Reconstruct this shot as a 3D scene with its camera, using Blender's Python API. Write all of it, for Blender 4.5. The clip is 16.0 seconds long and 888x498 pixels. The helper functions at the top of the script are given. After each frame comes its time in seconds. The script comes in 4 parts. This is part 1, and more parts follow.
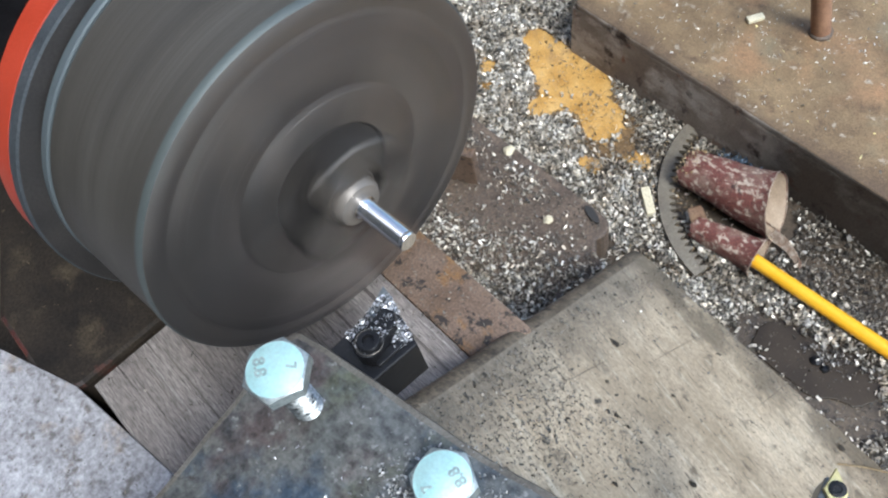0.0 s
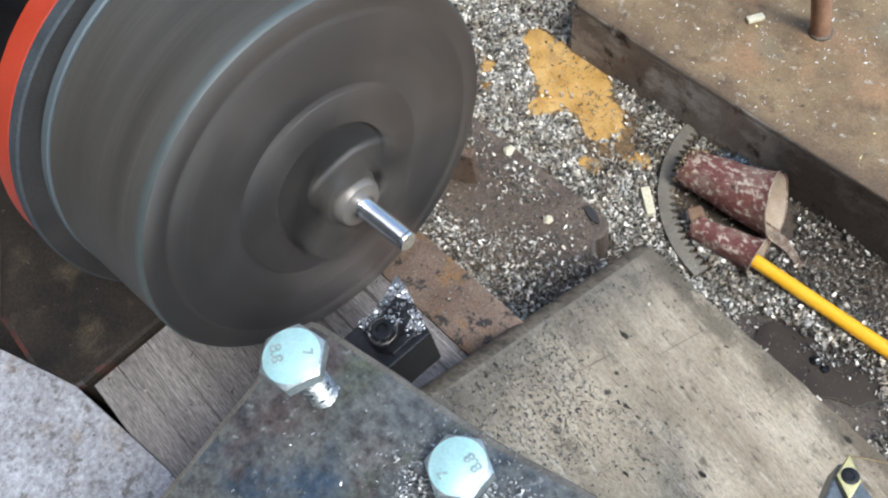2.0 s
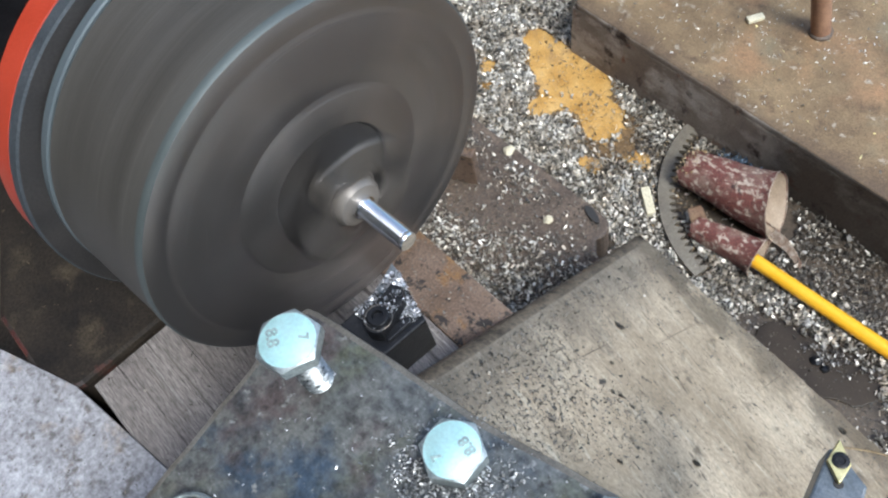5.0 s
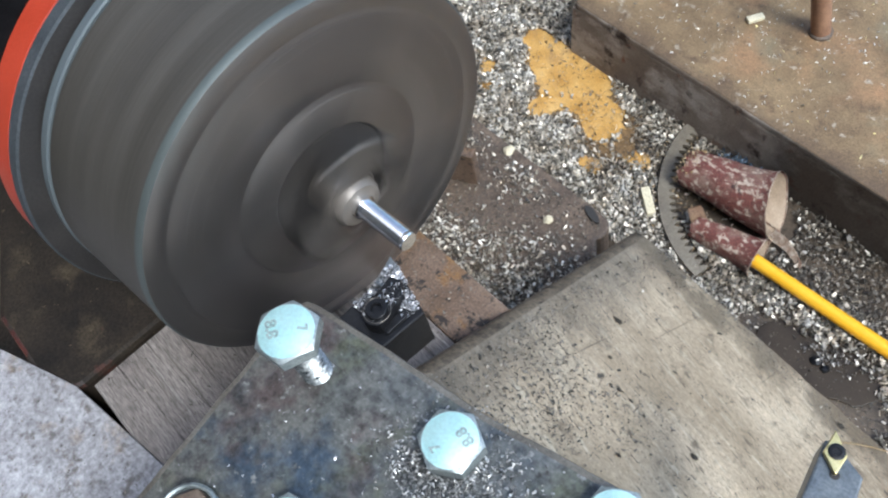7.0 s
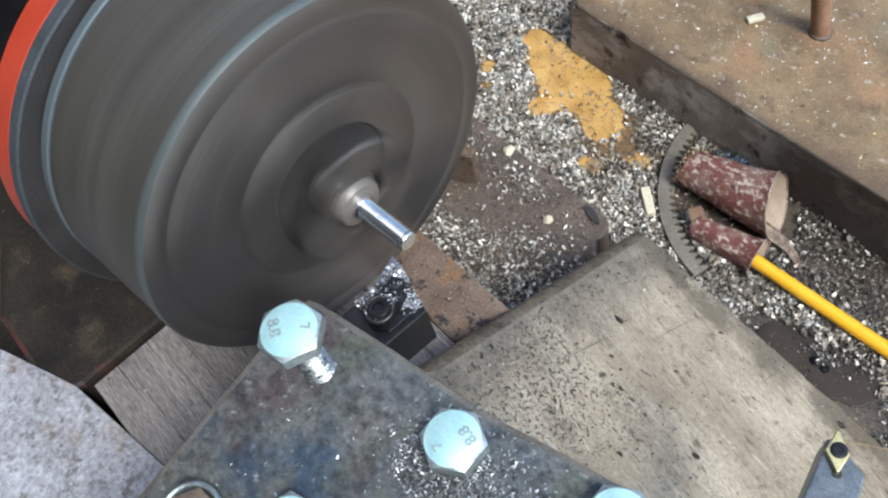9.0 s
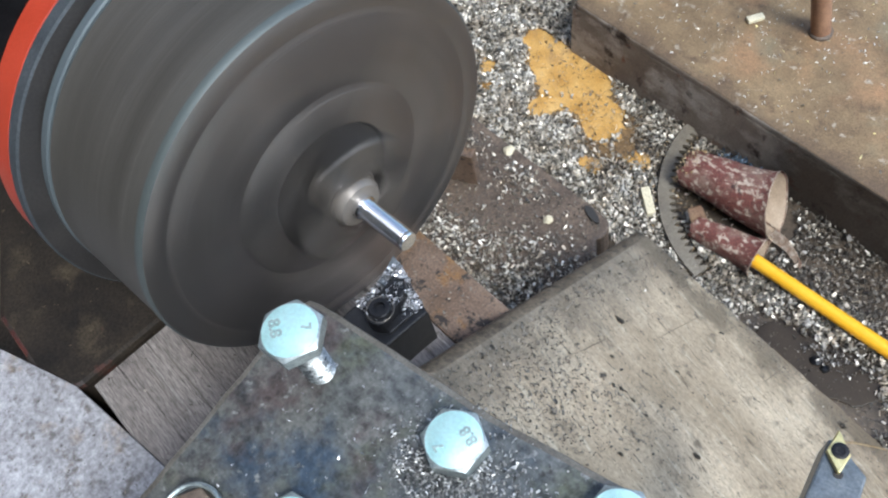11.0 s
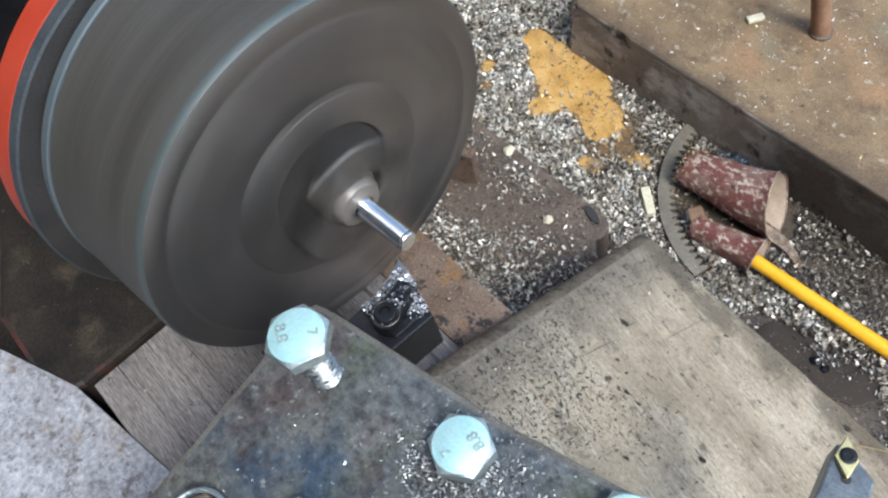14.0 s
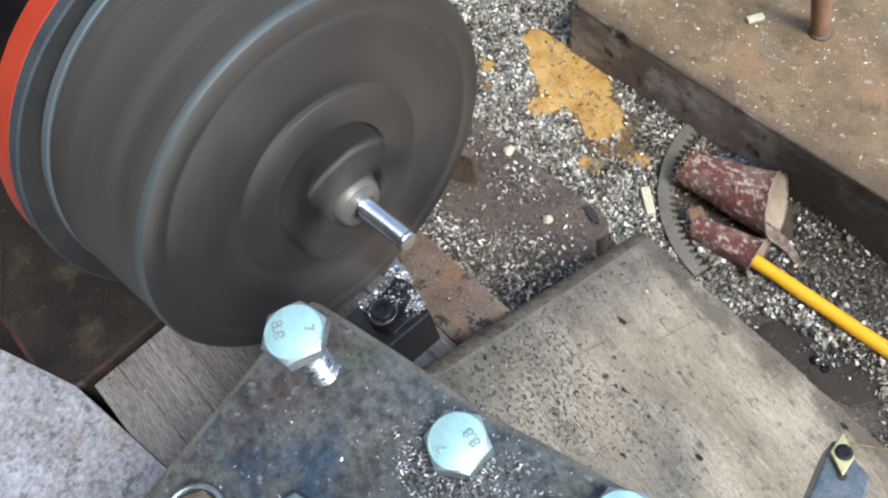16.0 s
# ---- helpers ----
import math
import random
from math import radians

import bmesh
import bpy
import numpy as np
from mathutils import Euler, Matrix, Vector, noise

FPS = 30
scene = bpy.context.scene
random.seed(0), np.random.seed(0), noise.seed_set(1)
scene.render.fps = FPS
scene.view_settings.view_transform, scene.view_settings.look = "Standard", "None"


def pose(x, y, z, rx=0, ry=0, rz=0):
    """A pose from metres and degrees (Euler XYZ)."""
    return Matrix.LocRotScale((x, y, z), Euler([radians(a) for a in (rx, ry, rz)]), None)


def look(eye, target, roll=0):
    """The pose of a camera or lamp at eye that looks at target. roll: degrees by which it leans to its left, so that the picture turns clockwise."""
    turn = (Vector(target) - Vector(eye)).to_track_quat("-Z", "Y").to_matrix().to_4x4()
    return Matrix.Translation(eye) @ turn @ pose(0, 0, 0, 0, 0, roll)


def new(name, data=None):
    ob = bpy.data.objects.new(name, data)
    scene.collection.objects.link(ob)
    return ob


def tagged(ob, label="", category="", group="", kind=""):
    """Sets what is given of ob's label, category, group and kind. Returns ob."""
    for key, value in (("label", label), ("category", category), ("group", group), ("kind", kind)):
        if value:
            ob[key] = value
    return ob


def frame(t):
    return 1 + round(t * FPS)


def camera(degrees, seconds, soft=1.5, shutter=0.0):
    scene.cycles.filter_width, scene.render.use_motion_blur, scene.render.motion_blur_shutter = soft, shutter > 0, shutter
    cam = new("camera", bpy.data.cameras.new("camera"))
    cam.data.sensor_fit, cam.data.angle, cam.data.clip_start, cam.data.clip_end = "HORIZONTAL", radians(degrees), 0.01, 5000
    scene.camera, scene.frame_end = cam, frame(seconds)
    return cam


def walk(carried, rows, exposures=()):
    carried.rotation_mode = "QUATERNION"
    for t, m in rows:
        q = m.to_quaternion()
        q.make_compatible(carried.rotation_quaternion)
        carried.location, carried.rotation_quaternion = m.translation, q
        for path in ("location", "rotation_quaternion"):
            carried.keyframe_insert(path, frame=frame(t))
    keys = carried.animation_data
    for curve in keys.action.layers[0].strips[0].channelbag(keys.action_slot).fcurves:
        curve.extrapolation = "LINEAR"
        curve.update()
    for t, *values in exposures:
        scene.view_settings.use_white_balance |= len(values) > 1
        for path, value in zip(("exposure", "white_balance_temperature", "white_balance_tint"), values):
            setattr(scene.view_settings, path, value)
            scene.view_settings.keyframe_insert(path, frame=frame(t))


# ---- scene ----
from collections import Counter

cam = camera(55.2, 16.0, soft=2.2, shutter=0.6)
EYE = Matrix(((0.67143, -0.58679, 0.45262, 0.19276), (0.72412, 0.64938, -0.23231, -0.06143),
              (-0.15760, 0.48372, 0.86091, 0.53656), (0, 0, 0, 1)))
walk(cam, [(0.0, EYE), (16.0, EYE)], exposures=[(0.0, 1.09, 5840, 4), (4.0, 1.08, 5840, 4), (8.0, 1.07, 5820, 4), (16.0, 1.07, 5820, 4)])

# ---- light: soft daylight from above, a veiled sun from the tailstock side ----
SUN = Vector((0.57, -0.03, 0.80)).normalized()
world = bpy.data.worlds.new("world")
scene.world = world
world.use_nodes = True
sky = world.node_tree.nodes.new("ShaderNodeTexSky")
sky.sky_type, sky.sun_disc = "NISHITA", False
sky.sun_elevation = math.asin(SUN.z)
sky.sun_rotation = math.atan2(SUN.x, SUN.y)
sky.air_density, sky.dust_density, sky.ozone_density = 1.0, 2.4, 1.0
back = world.node_tree.nodes["Background"]
back.inputs["Strength"].default_value = 0.15
world.node_tree.links.new(sky.outputs[0], back.inputs["Color"])
sun = new("sun", bpy.data.lights.new("sun", "SUN"))
sun.data.energy, sun.data.angle, sun.data.color = 1.7, radians(18), (1.0, 0.97, 0.93)
sun.matrix_world = look(SUN * 3, (0, 0, 0))


# ---- materials ----
def mat(name, stops, scale=40.0, stretch=(1, 1, 1), rough=(0.4, 0.6), metal=0.0, grain=0.15, grain_scale=900.0,
        bump=0.2, spots=(), island=0.0, spec=0.5, bump_scale=None, obrand=0.0, dirt_and_dark=()):
    """stops: colours of a broad noise; spots: (colour, scale, edge, width, stretch) of further stains."""
    m = bpy.data.materials.new(name)
    m.use_nodes = True
    nt = m.node_tree
    n, l = nt.nodes, nt.links
    b = n["Principled BSDF"]
    b.inputs["Metallic"].default_value = metal
    b.inputs["Specular IOR Level"].default_value = spec
    co = n.new("ShaderNodeTexCoord").outputs["Object"]

    def tex(s, st=(1, 1, 1), detail=6.0, shift=0.0):
        mp = n.new("ShaderNodeMapping")
        mp.inputs["Scale"].default_value = st
        mp.inputs["Location"].default_value = (shift, shift * 0.7, shift * 0.3)
        l.new(co, mp.inputs["Vector"])
        t = n.new("ShaderNodeTexNoise")
        t.inputs["Scale"].default_value, t.inputs["Detail"].default_value = s, detail
        t.inputs["Roughness"].default_value = 0.62
        l.new(mp.outputs[0], t.inputs["Vector"])
        return t.outputs["Fac"]

    broad = tex(scale, stretch)
    ramp = n.new("ShaderNodeValToRGB")
    while len(ramp.color_ramp.elements) < len(stops):
        ramp.color_ramp.elements.new(0.5)
    for i, c in enumerate(stops):
        e = ramp.color_ramp.elements[i]
        e.position, e.color = 0.3 + 0.4 * i / max(1, len(stops) - 1), (*c, 1)
    l.new(broad, ramp.inputs[0])
    col = ramp.outputs[0]

    def mix(kind, fac, a, c):
        x = n.new("ShaderNodeMix")
        x.data_type, x.blend_type = "RGBA", kind
        for sock, v in ((x.inputs[0], fac), (x.inputs[6], a), (x.inputs[7], c)):
            if isinstance(v, (float, tuple)):
                sock.default_value = v
            else:
                l.new(v, sock)
        return x.outputs[2]

    for i, (c, s, edge, width, st) in enumerate(spots):
        r = n.new("ShaderNodeMapRange")
        r.inputs["From Min"].default_value, r.inputs["From Max"].default_value = edge, edge + width
        l.new(tex(s, st, 5.0, 3.1 + 2.7 * i), r.inputs["Value"])
        col = mix("MIX", r.outputs[0], col, (*c, 1.0))
    for (ax, ay), start, end, amp, c in dirt_and_dark:
        # darkens one side (grime on the guard): distance along the sheet, broken by noise
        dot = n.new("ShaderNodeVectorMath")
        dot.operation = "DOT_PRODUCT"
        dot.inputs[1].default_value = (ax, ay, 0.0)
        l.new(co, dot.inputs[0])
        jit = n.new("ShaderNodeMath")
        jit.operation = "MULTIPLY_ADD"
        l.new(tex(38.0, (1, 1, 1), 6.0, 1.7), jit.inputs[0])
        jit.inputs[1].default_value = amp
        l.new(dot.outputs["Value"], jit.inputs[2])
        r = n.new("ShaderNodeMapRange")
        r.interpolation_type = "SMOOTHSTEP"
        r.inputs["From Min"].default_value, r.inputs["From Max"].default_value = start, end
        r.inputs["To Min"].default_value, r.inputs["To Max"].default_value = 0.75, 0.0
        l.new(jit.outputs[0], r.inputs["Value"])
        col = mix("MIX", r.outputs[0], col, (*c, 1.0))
    fine = tex(grain_scale, stretch, 3.0, 9.0)
    g = n.new("ShaderNodeMapRange")
    g.inputs["From Min"].default_value, g.inputs["From Max"].default_value = 0.3, 0.7
    g.inputs["To Min"].default_value, g.inputs["To Max"].default_value = 1 - 2 * grain, 1 + grain
    l.new(fine, g.inputs["Value"])
    col = mix("MULTIPLY", 1.0, col, g.outputs[0])
    for amount, node, sock in ((island, "ShaderNodeNewGeometry", "Random Per Island"), (obrand, "ShaderNodeObjectInfo", "Random")):
        if amount:
            r = n.new("ShaderNodeMapRange")
            r.inputs["To Min"].default_value, r.inputs["To Max"].default_value = 1 - amount, 1 + 0.6 * amount
            l.new(n.new(node).outputs[sock], r.inputs["Value"])
            col = mix("MULTIPLY", 1.0, col, r.outputs[0])
    l.new(col, b.inputs["Base Color"])
    r = n.new("ShaderNodeMapRange")
    r.inputs["From Min"].default_value, r.inputs["From Max"].default_value = 0.3, 0.7
    r.inputs["To Min"].default_value, r.inputs["To Max"].default_value = rough
    l.new(broad, r.inputs["Value"])
    l.new(r.outputs[0], b.inputs["Roughness"])
    if bump:
        bp = n.new("ShaderNodeBump")
        bp.inputs["Strength"].default_value, bp.inputs["Distance"].default_value = bump, 0.001
        l.new(fine if bump_scale is None else tex(bump_scale, stretch, 6.0, 5.0), bp.inputs["Height"])
        l.new(bp.outputs[0], b.inputs["Normal"])
    return m


M_CHUCK = mat("dark_steel", [(0.062, 0.056, 0.047), (0.090, 0.081, 0.069), (0.116, 0.107, 0.093)], 70, stretch=(1.6, 0.12, 0.12), rough=(0.46, 0.62), metal=0.35, grain=0.2, spec=0.3)
M_FACE = mat("turned_face_steel", [(0.198, 0.180, 0.167), (0.272, 0.250, 0.235)], 60, rough=(0.28, 0.38), metal=0.88, grain=0.1)
M_SLOT = mat("jaw_slot", [(0.02, 0.018, 0.017), (0.035, 0.031, 0.028)], 60, rough=(0.6, 0.8))
M_JAW = mat("jaw_steel", [(0.085, 0.076, 0.067), (0.155, 0.140, 0.125)], 90, rough=(0.34, 0.48), metal=0.6)
# shade between the spinning jaws, put into the hub and flank colours
M_WEB = mat("oily_shaded_web", [(0.034, 0.030, 0.027), (0.062, 0.055, 0.049)], 80, rough=(0.45, 0.6), metal=0.25, spec=0.4)
M_HUB = mat("shaded_flank", [(0.015, 0.0135, 0.0125), (0.032, 0.029, 0.026)], 80, rough=(0.55, 0.7), metal=0.1, spec=0.3)
M_NOSE = mat("worn_nose_steel", [(0.145, 0.126, 0.108), (0.265, 0.238, 0.208)], 120, rough=(0.35, 0.5), metal=0.4)
M_COLLAR = mat("worn_collar", [(0.10, 0.087, 0.074), (0.19, 0.168, 0.145)], 120, rough=(0.35, 0.5), metal=0.45)
M_RIM = mat("worn_rim", [(0.083, 0.096, 0.092), (0.128, 0.144, 0.139)], 90, rough=(0.5, 0.65), metal=0.5)
M_BLUE = mat("blue_grey_steel", [(0.085, 0.105, 0.112), (0.135, 0.155, 0.162)], 60, rough=(0.5, 0.65), metal=0.2, spec=0.35)
M_FLANGE = mat("dark_flange", [(0.042, 0.049, 0.054), (0.070, 0.078, 0.084)], 60, rough=(0.6, 0.75), metal=0.1, spec=0.25)
M_RED = mat("red_paint", [(0.33, 0.034, 0.013), (0.44, 0.050, 0.021)], 40, rough=(0.35, 0.55), grain=0.05)
M_WORK = mat("turned_steel", [(0.85, 0.85, 0.85), (0.95, 0.95, 0.95)], 200, rough=(0.07, 0.15), metal=1.0, stretch=(8, 1, 1), bump=0.12)
M_PLATE = mat("oiled_plate", [(0.100, 0.110, 0.113), (0.155, 0.157, 0.147), (0.212, 0.205, 0.180)], 24, rough=(0.28, 0.5), metal=0.45, grain=0.28, grain_scale=360,
              spots=[((0.068, 0.092, 0.122), 30, 0.50, 0.12, (1, 1, 1)), ((0.135, 0.138, 0.095), 26, 0.54, 0.12, (1, 1, 1)), ((0.120, 0.094, 0.086), 34, 0.54, 0.12, (1, 1, 1)), ((0.062, 0.060, 0.060), 60, 0.58, 0.12, (1, 1, 1)),
                     ((0.32, 0.315, 0.29), 240, 0.61, 0.08, (1, 1, 1)), ((0.06, 0.055, 0.05), 110, 0.61, 0.08, (1, 1, 1))])
M_EDGE = mat("worn_plate_edge", [(0.11, 0.094, 0.074), (0.175, 0.155, 0.128), (0.27, 0.25, 0.215)], 60, rough=(0.4, 0.6), metal=0.5)
# zinc: sky's cyan sheen put into the tops, a dimmer copy for sides
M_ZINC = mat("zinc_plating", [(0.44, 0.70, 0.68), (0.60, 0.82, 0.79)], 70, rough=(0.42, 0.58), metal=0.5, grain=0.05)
M_ZINCSIDE = mat("dimmed_zinc", [(0.27, 0.31, 0.31), (0.46, 0.50, 0.49)], 200, rough=(0.35, 0.5), metal=0.7)
M_THREAD = mat("bright_thread", [(0.10, 0.11, 0.115), (0.34, 0.36, 0.36), (0.62, 0.66, 0.65)], 330, stretch=(1, 1, 2.5), rough=(0.25, 0.45), metal=0.85, grain=0.3)
M_MARK = mat("stamped_mark", [(0.28, 0.36, 0.34), (0.50, 0.60, 0.57)], 300, rough=(0.4, 0.6), metal=0.5)
M_RUSTBOLT = mat("rusty_bolt", [(0.09, 0.06, 0.045), (0.2, 0.15, 0.11)], 200, rough=(0.5, 0.7), metal=0.3)
M_BED = mat("worn_bed_steel", [(0.20, 0.172, 0.156), (0.335, 0.298, 0.272)], 30, stretch=(0.25, 2.2, 1), rough=(0.4, 0.6), metal=0.25, grain=0.30,
            grain_scale=650, spots=[((0.11, 0.092, 0.08), 60, 0.55, 0.08, (0.08, 5, 1)), ((0.07, 0.058, 0.05), 75, 0.62, 0.05, (0.05, 7, 1)), ((0.44, 0.41, 0.38), 70, 0.62, 0.06, (0.06, 7, 1)), ((0.06, 0.05, 0.045), 160, 0.66, 0.05, (1, 1, 1))])
M_BEDRUST = mat("rusty_bed_steel", [(0.125, 0.08, 0.052), (0.22, 0.155, 0.115)], 40, rough=(0.5, 0.7), metal=0.2, grain=0.22,
                spots=[((0.22, 0.12, 0.05), 60, 0.56, 0.12, (1, 1, 1)), ((0.035, 0.028, 0.024), 170, 0.56, 0.06, (1, 1, 1))])
M_HEAD = mat("oily_casting", [(0.011, 0.009, 0.008), (0.036, 0.027, 0.019)], 30, rough=(0.5, 0.75), grain=0.3, spec=0.25,
             spots=[((0.078, 0.060, 0.038), 32, 0.55, 0.18, (1, 1, 1)), ((0.12, 0.032, 0.024), 26, 0.63, 0.12, (1, 1, 1)), ((0.2, 0.15, 0.09), 220, 0.68, 0.04, (1, 1, 1))])
M_OLDRED = mat("chipped_red_paint", [(0.05, 0.016, 0.013), (0.11, 0.026, 0.02)], 60, rough=(0.45, 0.6), grain=0.2,
               spots=[((0.03, 0.024, 0.02), 90, 0.46, 0.10, (1, 1, 1))])
M_GUARD = mat("stained_sheet", [(0.34, 0.268, 0.182), (0.485, 0.392, 0.277), (0.655, 0.55, 0.402)], 19, stretch=(0.7, 1.0, 1.0), rough=(0.42, 0.6), metal=0.3,
              grain=0.15, grain_scale=600,
              dirt_and_dark=[((1.0, 0.171), 0.085, 0.135, 0.06, (0.115, 0.100, 0.080)), ((0.0, -1.0), -0.085, -0.055, 0.15, (0.15, 0.122, 0.085))], spots=[((0.17, 0.135, 0.095), 75, 0.59, 0.12, (1, 1, 1)), ((0.05, 0.045, 0.04), 130, 0.65, 0.05, (1, 1, 1)), ((0.24, 0.21, 0.16), 300, 0.64, 0.08, (0.7, 1, 1)), ((0.30, 0.245, 0.172), 42, 0.57, 0.16, (0.10, 6, 6)), ((0.62, 0.545, 0.42), 45, 0.56, 0.18, (0.10, 5, 5)), ((0.12, 0.095, 0.07), 60, 0.63, 0.05, (0.06, 8, 8)), ((0.13, 0.105, 0.075), 55, 0.655, 0.05, (7, 0.10, 0.10)), ((0.14, 0.115, 0.085), 24, 0.66, 0.12, (1, 1, 1)), ((0.17, 0.135, 0.095), 70, 0.62, 0.05, (0.03, 9, 9))])
M_LIP = mat("grimy_lip", [(0.075, 0.058, 0.041), (0.20, 0.16, 0.115)], 70, rough=(0.5, 0.7), metal=0.2, grain=0.3, grain_scale=500,
            spots=[((0.04, 0.033, 0.027), 150, 0.56, 0.1, (1, 1, 1)), ((0.36, 0.31, 0.23), 120, 0.62, 0.08, (1, 1, 1))])
# bar top: browner and darker towards its front edge
M_BAR = mat("rusty_bar_top", [(0.135, 0.086, 0.042), (0.28, 0.195, 0.105)], 30, rough=(0.55, 0.75), metal=0.1, grain=0.2,
            dirt_and_dark=[((0.0, 1.0), 0.297, 0.322, 0.035, (0.085, 0.055, 0.035))],
            spots=[((0.33, 0.19, 0.095), 11, 0.50, 0.16, (1, 1, 1)), ((0.215, 0.185, 0.118), 13, 0.52, 0.14, (1, 1, 1)), ((0.11, 0.07, 0.04), 55, 0.57, 0.16, (1, 1, 1)), ((0.44, 0.38, 0.29), 90, 0.60, 0.10, (1, 1, 1)), ((0.08, 0.055, 0.035), 300, 0.66, 0.05, (1, 1, 1))])
# bar side: its colour goes to near black towards +x
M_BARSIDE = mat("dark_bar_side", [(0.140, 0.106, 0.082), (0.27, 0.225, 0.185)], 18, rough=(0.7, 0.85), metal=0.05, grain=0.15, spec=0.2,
                dirt_and_dark=[((-1.0, 0.0), -0.03, 0.035, 0.07, (0.009, 0.007, 0.006))],
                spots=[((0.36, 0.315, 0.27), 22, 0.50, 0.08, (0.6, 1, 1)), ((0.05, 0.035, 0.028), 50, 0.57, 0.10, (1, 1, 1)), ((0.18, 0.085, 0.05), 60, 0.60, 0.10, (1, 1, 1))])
M_FLOOR = mat("swarf_floor", [(0.046, 0.033, 0.021), (0.105, 0.077, 0.050)], 30, rough=(0.35, 0.6), grain=0.3, grain_scale=420, bump=0.6)
M_OCHRE = mat("ochre_paint", [(0.40, 0.205, 0.040), (0.52, 0.30, 0.080), (0.62, 0.40, 0.15)], 45, rough=(0.45, 0.6), grain=0.16,
              spots=[((0.34, 0.20, 0.075), 70, 0.56, 0.14, (1, 1, 1)), ((0.16, 0.10, 0.05), 220, 0.64, 0.04, (1, 1, 1)), ((0.25, 0.2, 0.14), 90, 0.66, 0.08, (1, 1, 1))])
M_STAIN = mat("brown_stain", [(0.10, 0.06, 0.025), (0.24, 0.145, 0.06)], 90, rough=(0.5, 0.7), grain=0.3, grain_scale=420)
M_WALL = mat("dark_wall", [(0.14, 0.13, 0.12), (0.22, 0.21, 0.20)], 3, rough=(0.7, 0.9), grain=0.1, grain_scale=60)
M_LEDGE = mat("dirty_ledge", [(0.078, 0.054, 0.038), (0.155, 0.112, 0.08)], 26, rough=(0.5, 0.7), grain=0.3, grain_scale=520, bump=0.5,
              spots=[((0.07, 0.06, 0.05), 45, 0.55, 0.15, (1, 1, 1))])
M_CHIP = mat("steel_swarf", [(0.30, 0.235, 0.165), (0.53, 0.48, 0.40), (0.78, 0.74, 0.67)], 60, rough=(0.4, 0.6), metal=0.45, island=0.88, bump=0)
M_GLINT = mat("fresh_swarf", [(0.40, 0.40, 0.41), (0.72, 0.72, 0.75)], 200, rough=(0.3, 0.5), metal=0.6, island=0.85, bump=0)
M_HEAP = mat("grey_swarf", [(0.20, 0.195, 0.185), (0.42, 0.415, 0.40), (0.66, 0.65, 0.63)], 90, rough=(0.35, 0.55), metal=0.5, island=0.85, bump=0)
M_CURL = mat("dull_ribbon", [(0.22, 0.20, 0.175), (0.50, 0.475, 0.435)], 120, rough=(0.3, 0.5), metal=0.6, island=0.7, bump=0)
M_DUST = mat("dull_swarf", [(0.10, 0.086, 0.07), (0.26, 0.232, 0.195)], 300, rough=(0.4, 0.6), metal=0.4, island=0.8, bump=0)
M_OIL = mat("oil_puddle", [(0.024, 0.017, 0.010), (0.046, 0.033, 0.021)], 30, rough=(0.3, 0.5), spec=0.3, grain=0.1, bump=0.05)
M_BLADE = mat("blade_steel", [(0.145, 0.122, 0.092), (0.235, 0.205, 0.158)], 70, rough=(0.5, 0.65), metal=0.3)
M_SAND = mat("abrasive_cloth", [(0.13, 0.04, 0.03), (0.20, 0.07, 0.055)], 60, rough=(0.7, 0.9), grain=0.3, grain_scale=1200, bump=0.5,
             spots=[((0.27, 0.17, 0.13), 60, 0.50, 0.16, (0.6, 1, 1)), ((0.52, 0.42, 0.33), 190, 0.525, 0.08, (0.8, 1.2, 1.2)), ((0.05, 0.02, 0.018), 120, 0.60, 0.08, (1, 1, 1)), ((0.09, 0.03, 0.025), 90, 0.60, 0.1, (1, 1, 1))])
M_BACKING = mat("cloth_backing", [(0.32, 0.24, 0.165), (0.45, 0.355, 0.26)], 60, rough=(0.7, 0.9), grain=0.12)
M_FRAY = mat("frayed_cloth", [(0.30, 0.17, 0.12), (0.55, 0.44, 0.34), (0.78, 0.71, 0.62)], 260, rough=(0.7, 0.9), grain=0.2)
M_FLAP = mat("brown_flap", [(0.22, 0.12, 0.07), (0.40, 0.27, 0.17)], 90, rough=(0.7, 0.9), grain=0.2)
M_GRIT = mat("tan_grit", [(0.30, 0.19, 0.08), (0.55, 0.42, 0.25)], 90, rough=(0.4, 0.6), metal=0.2, island=0.7, bump=0)
M_BLUED = mat("blued_swarf", [(0.07, 0.10, 0.15), (0.20, 0.26, 0.33)], 90, rough=(0.25, 0.45), metal=0.6, island=0.8, bump=0)
M_SMEAR = mat("grease_smear", [(0.050, 0.043, 0.034), (0.125, 0.105, 0.082)], 300, rough=(0.5, 0.7), grain=0.3)
M_YELLOW = mat("yellow_paint", [(0.80, 0.40, 0.012), (0.88, 0.48, 0.025)], 50, rough=(0.3, 0.45), grain=0.05, bump=0.05)
M_WHITE = mat("whitish_board", [(0.247, 0.238, 0.248), (0.41, 0.405, 0.43)], 45, rough=(0.5, 0.7), grain=0.24, grain_scale=420,
              spots=[((0.15, 0.135, 0.128), 120, 0.56, 0.10, (1, 1, 1)), ((0.33, 0.26, 0.20), 45, 0.57, 0.15, (1, 1, 1)), ((0.08, 0.07, 0.065), 320, 0.66, 0.04, (1, 1, 1))])
M_BLACK = mat("black_oxide", [(0.007, 0.007, 0.008), (0.02, 0.02, 0.022)], 120, rough=(0.35, 0.5), metal=0.3, spec=0.35)
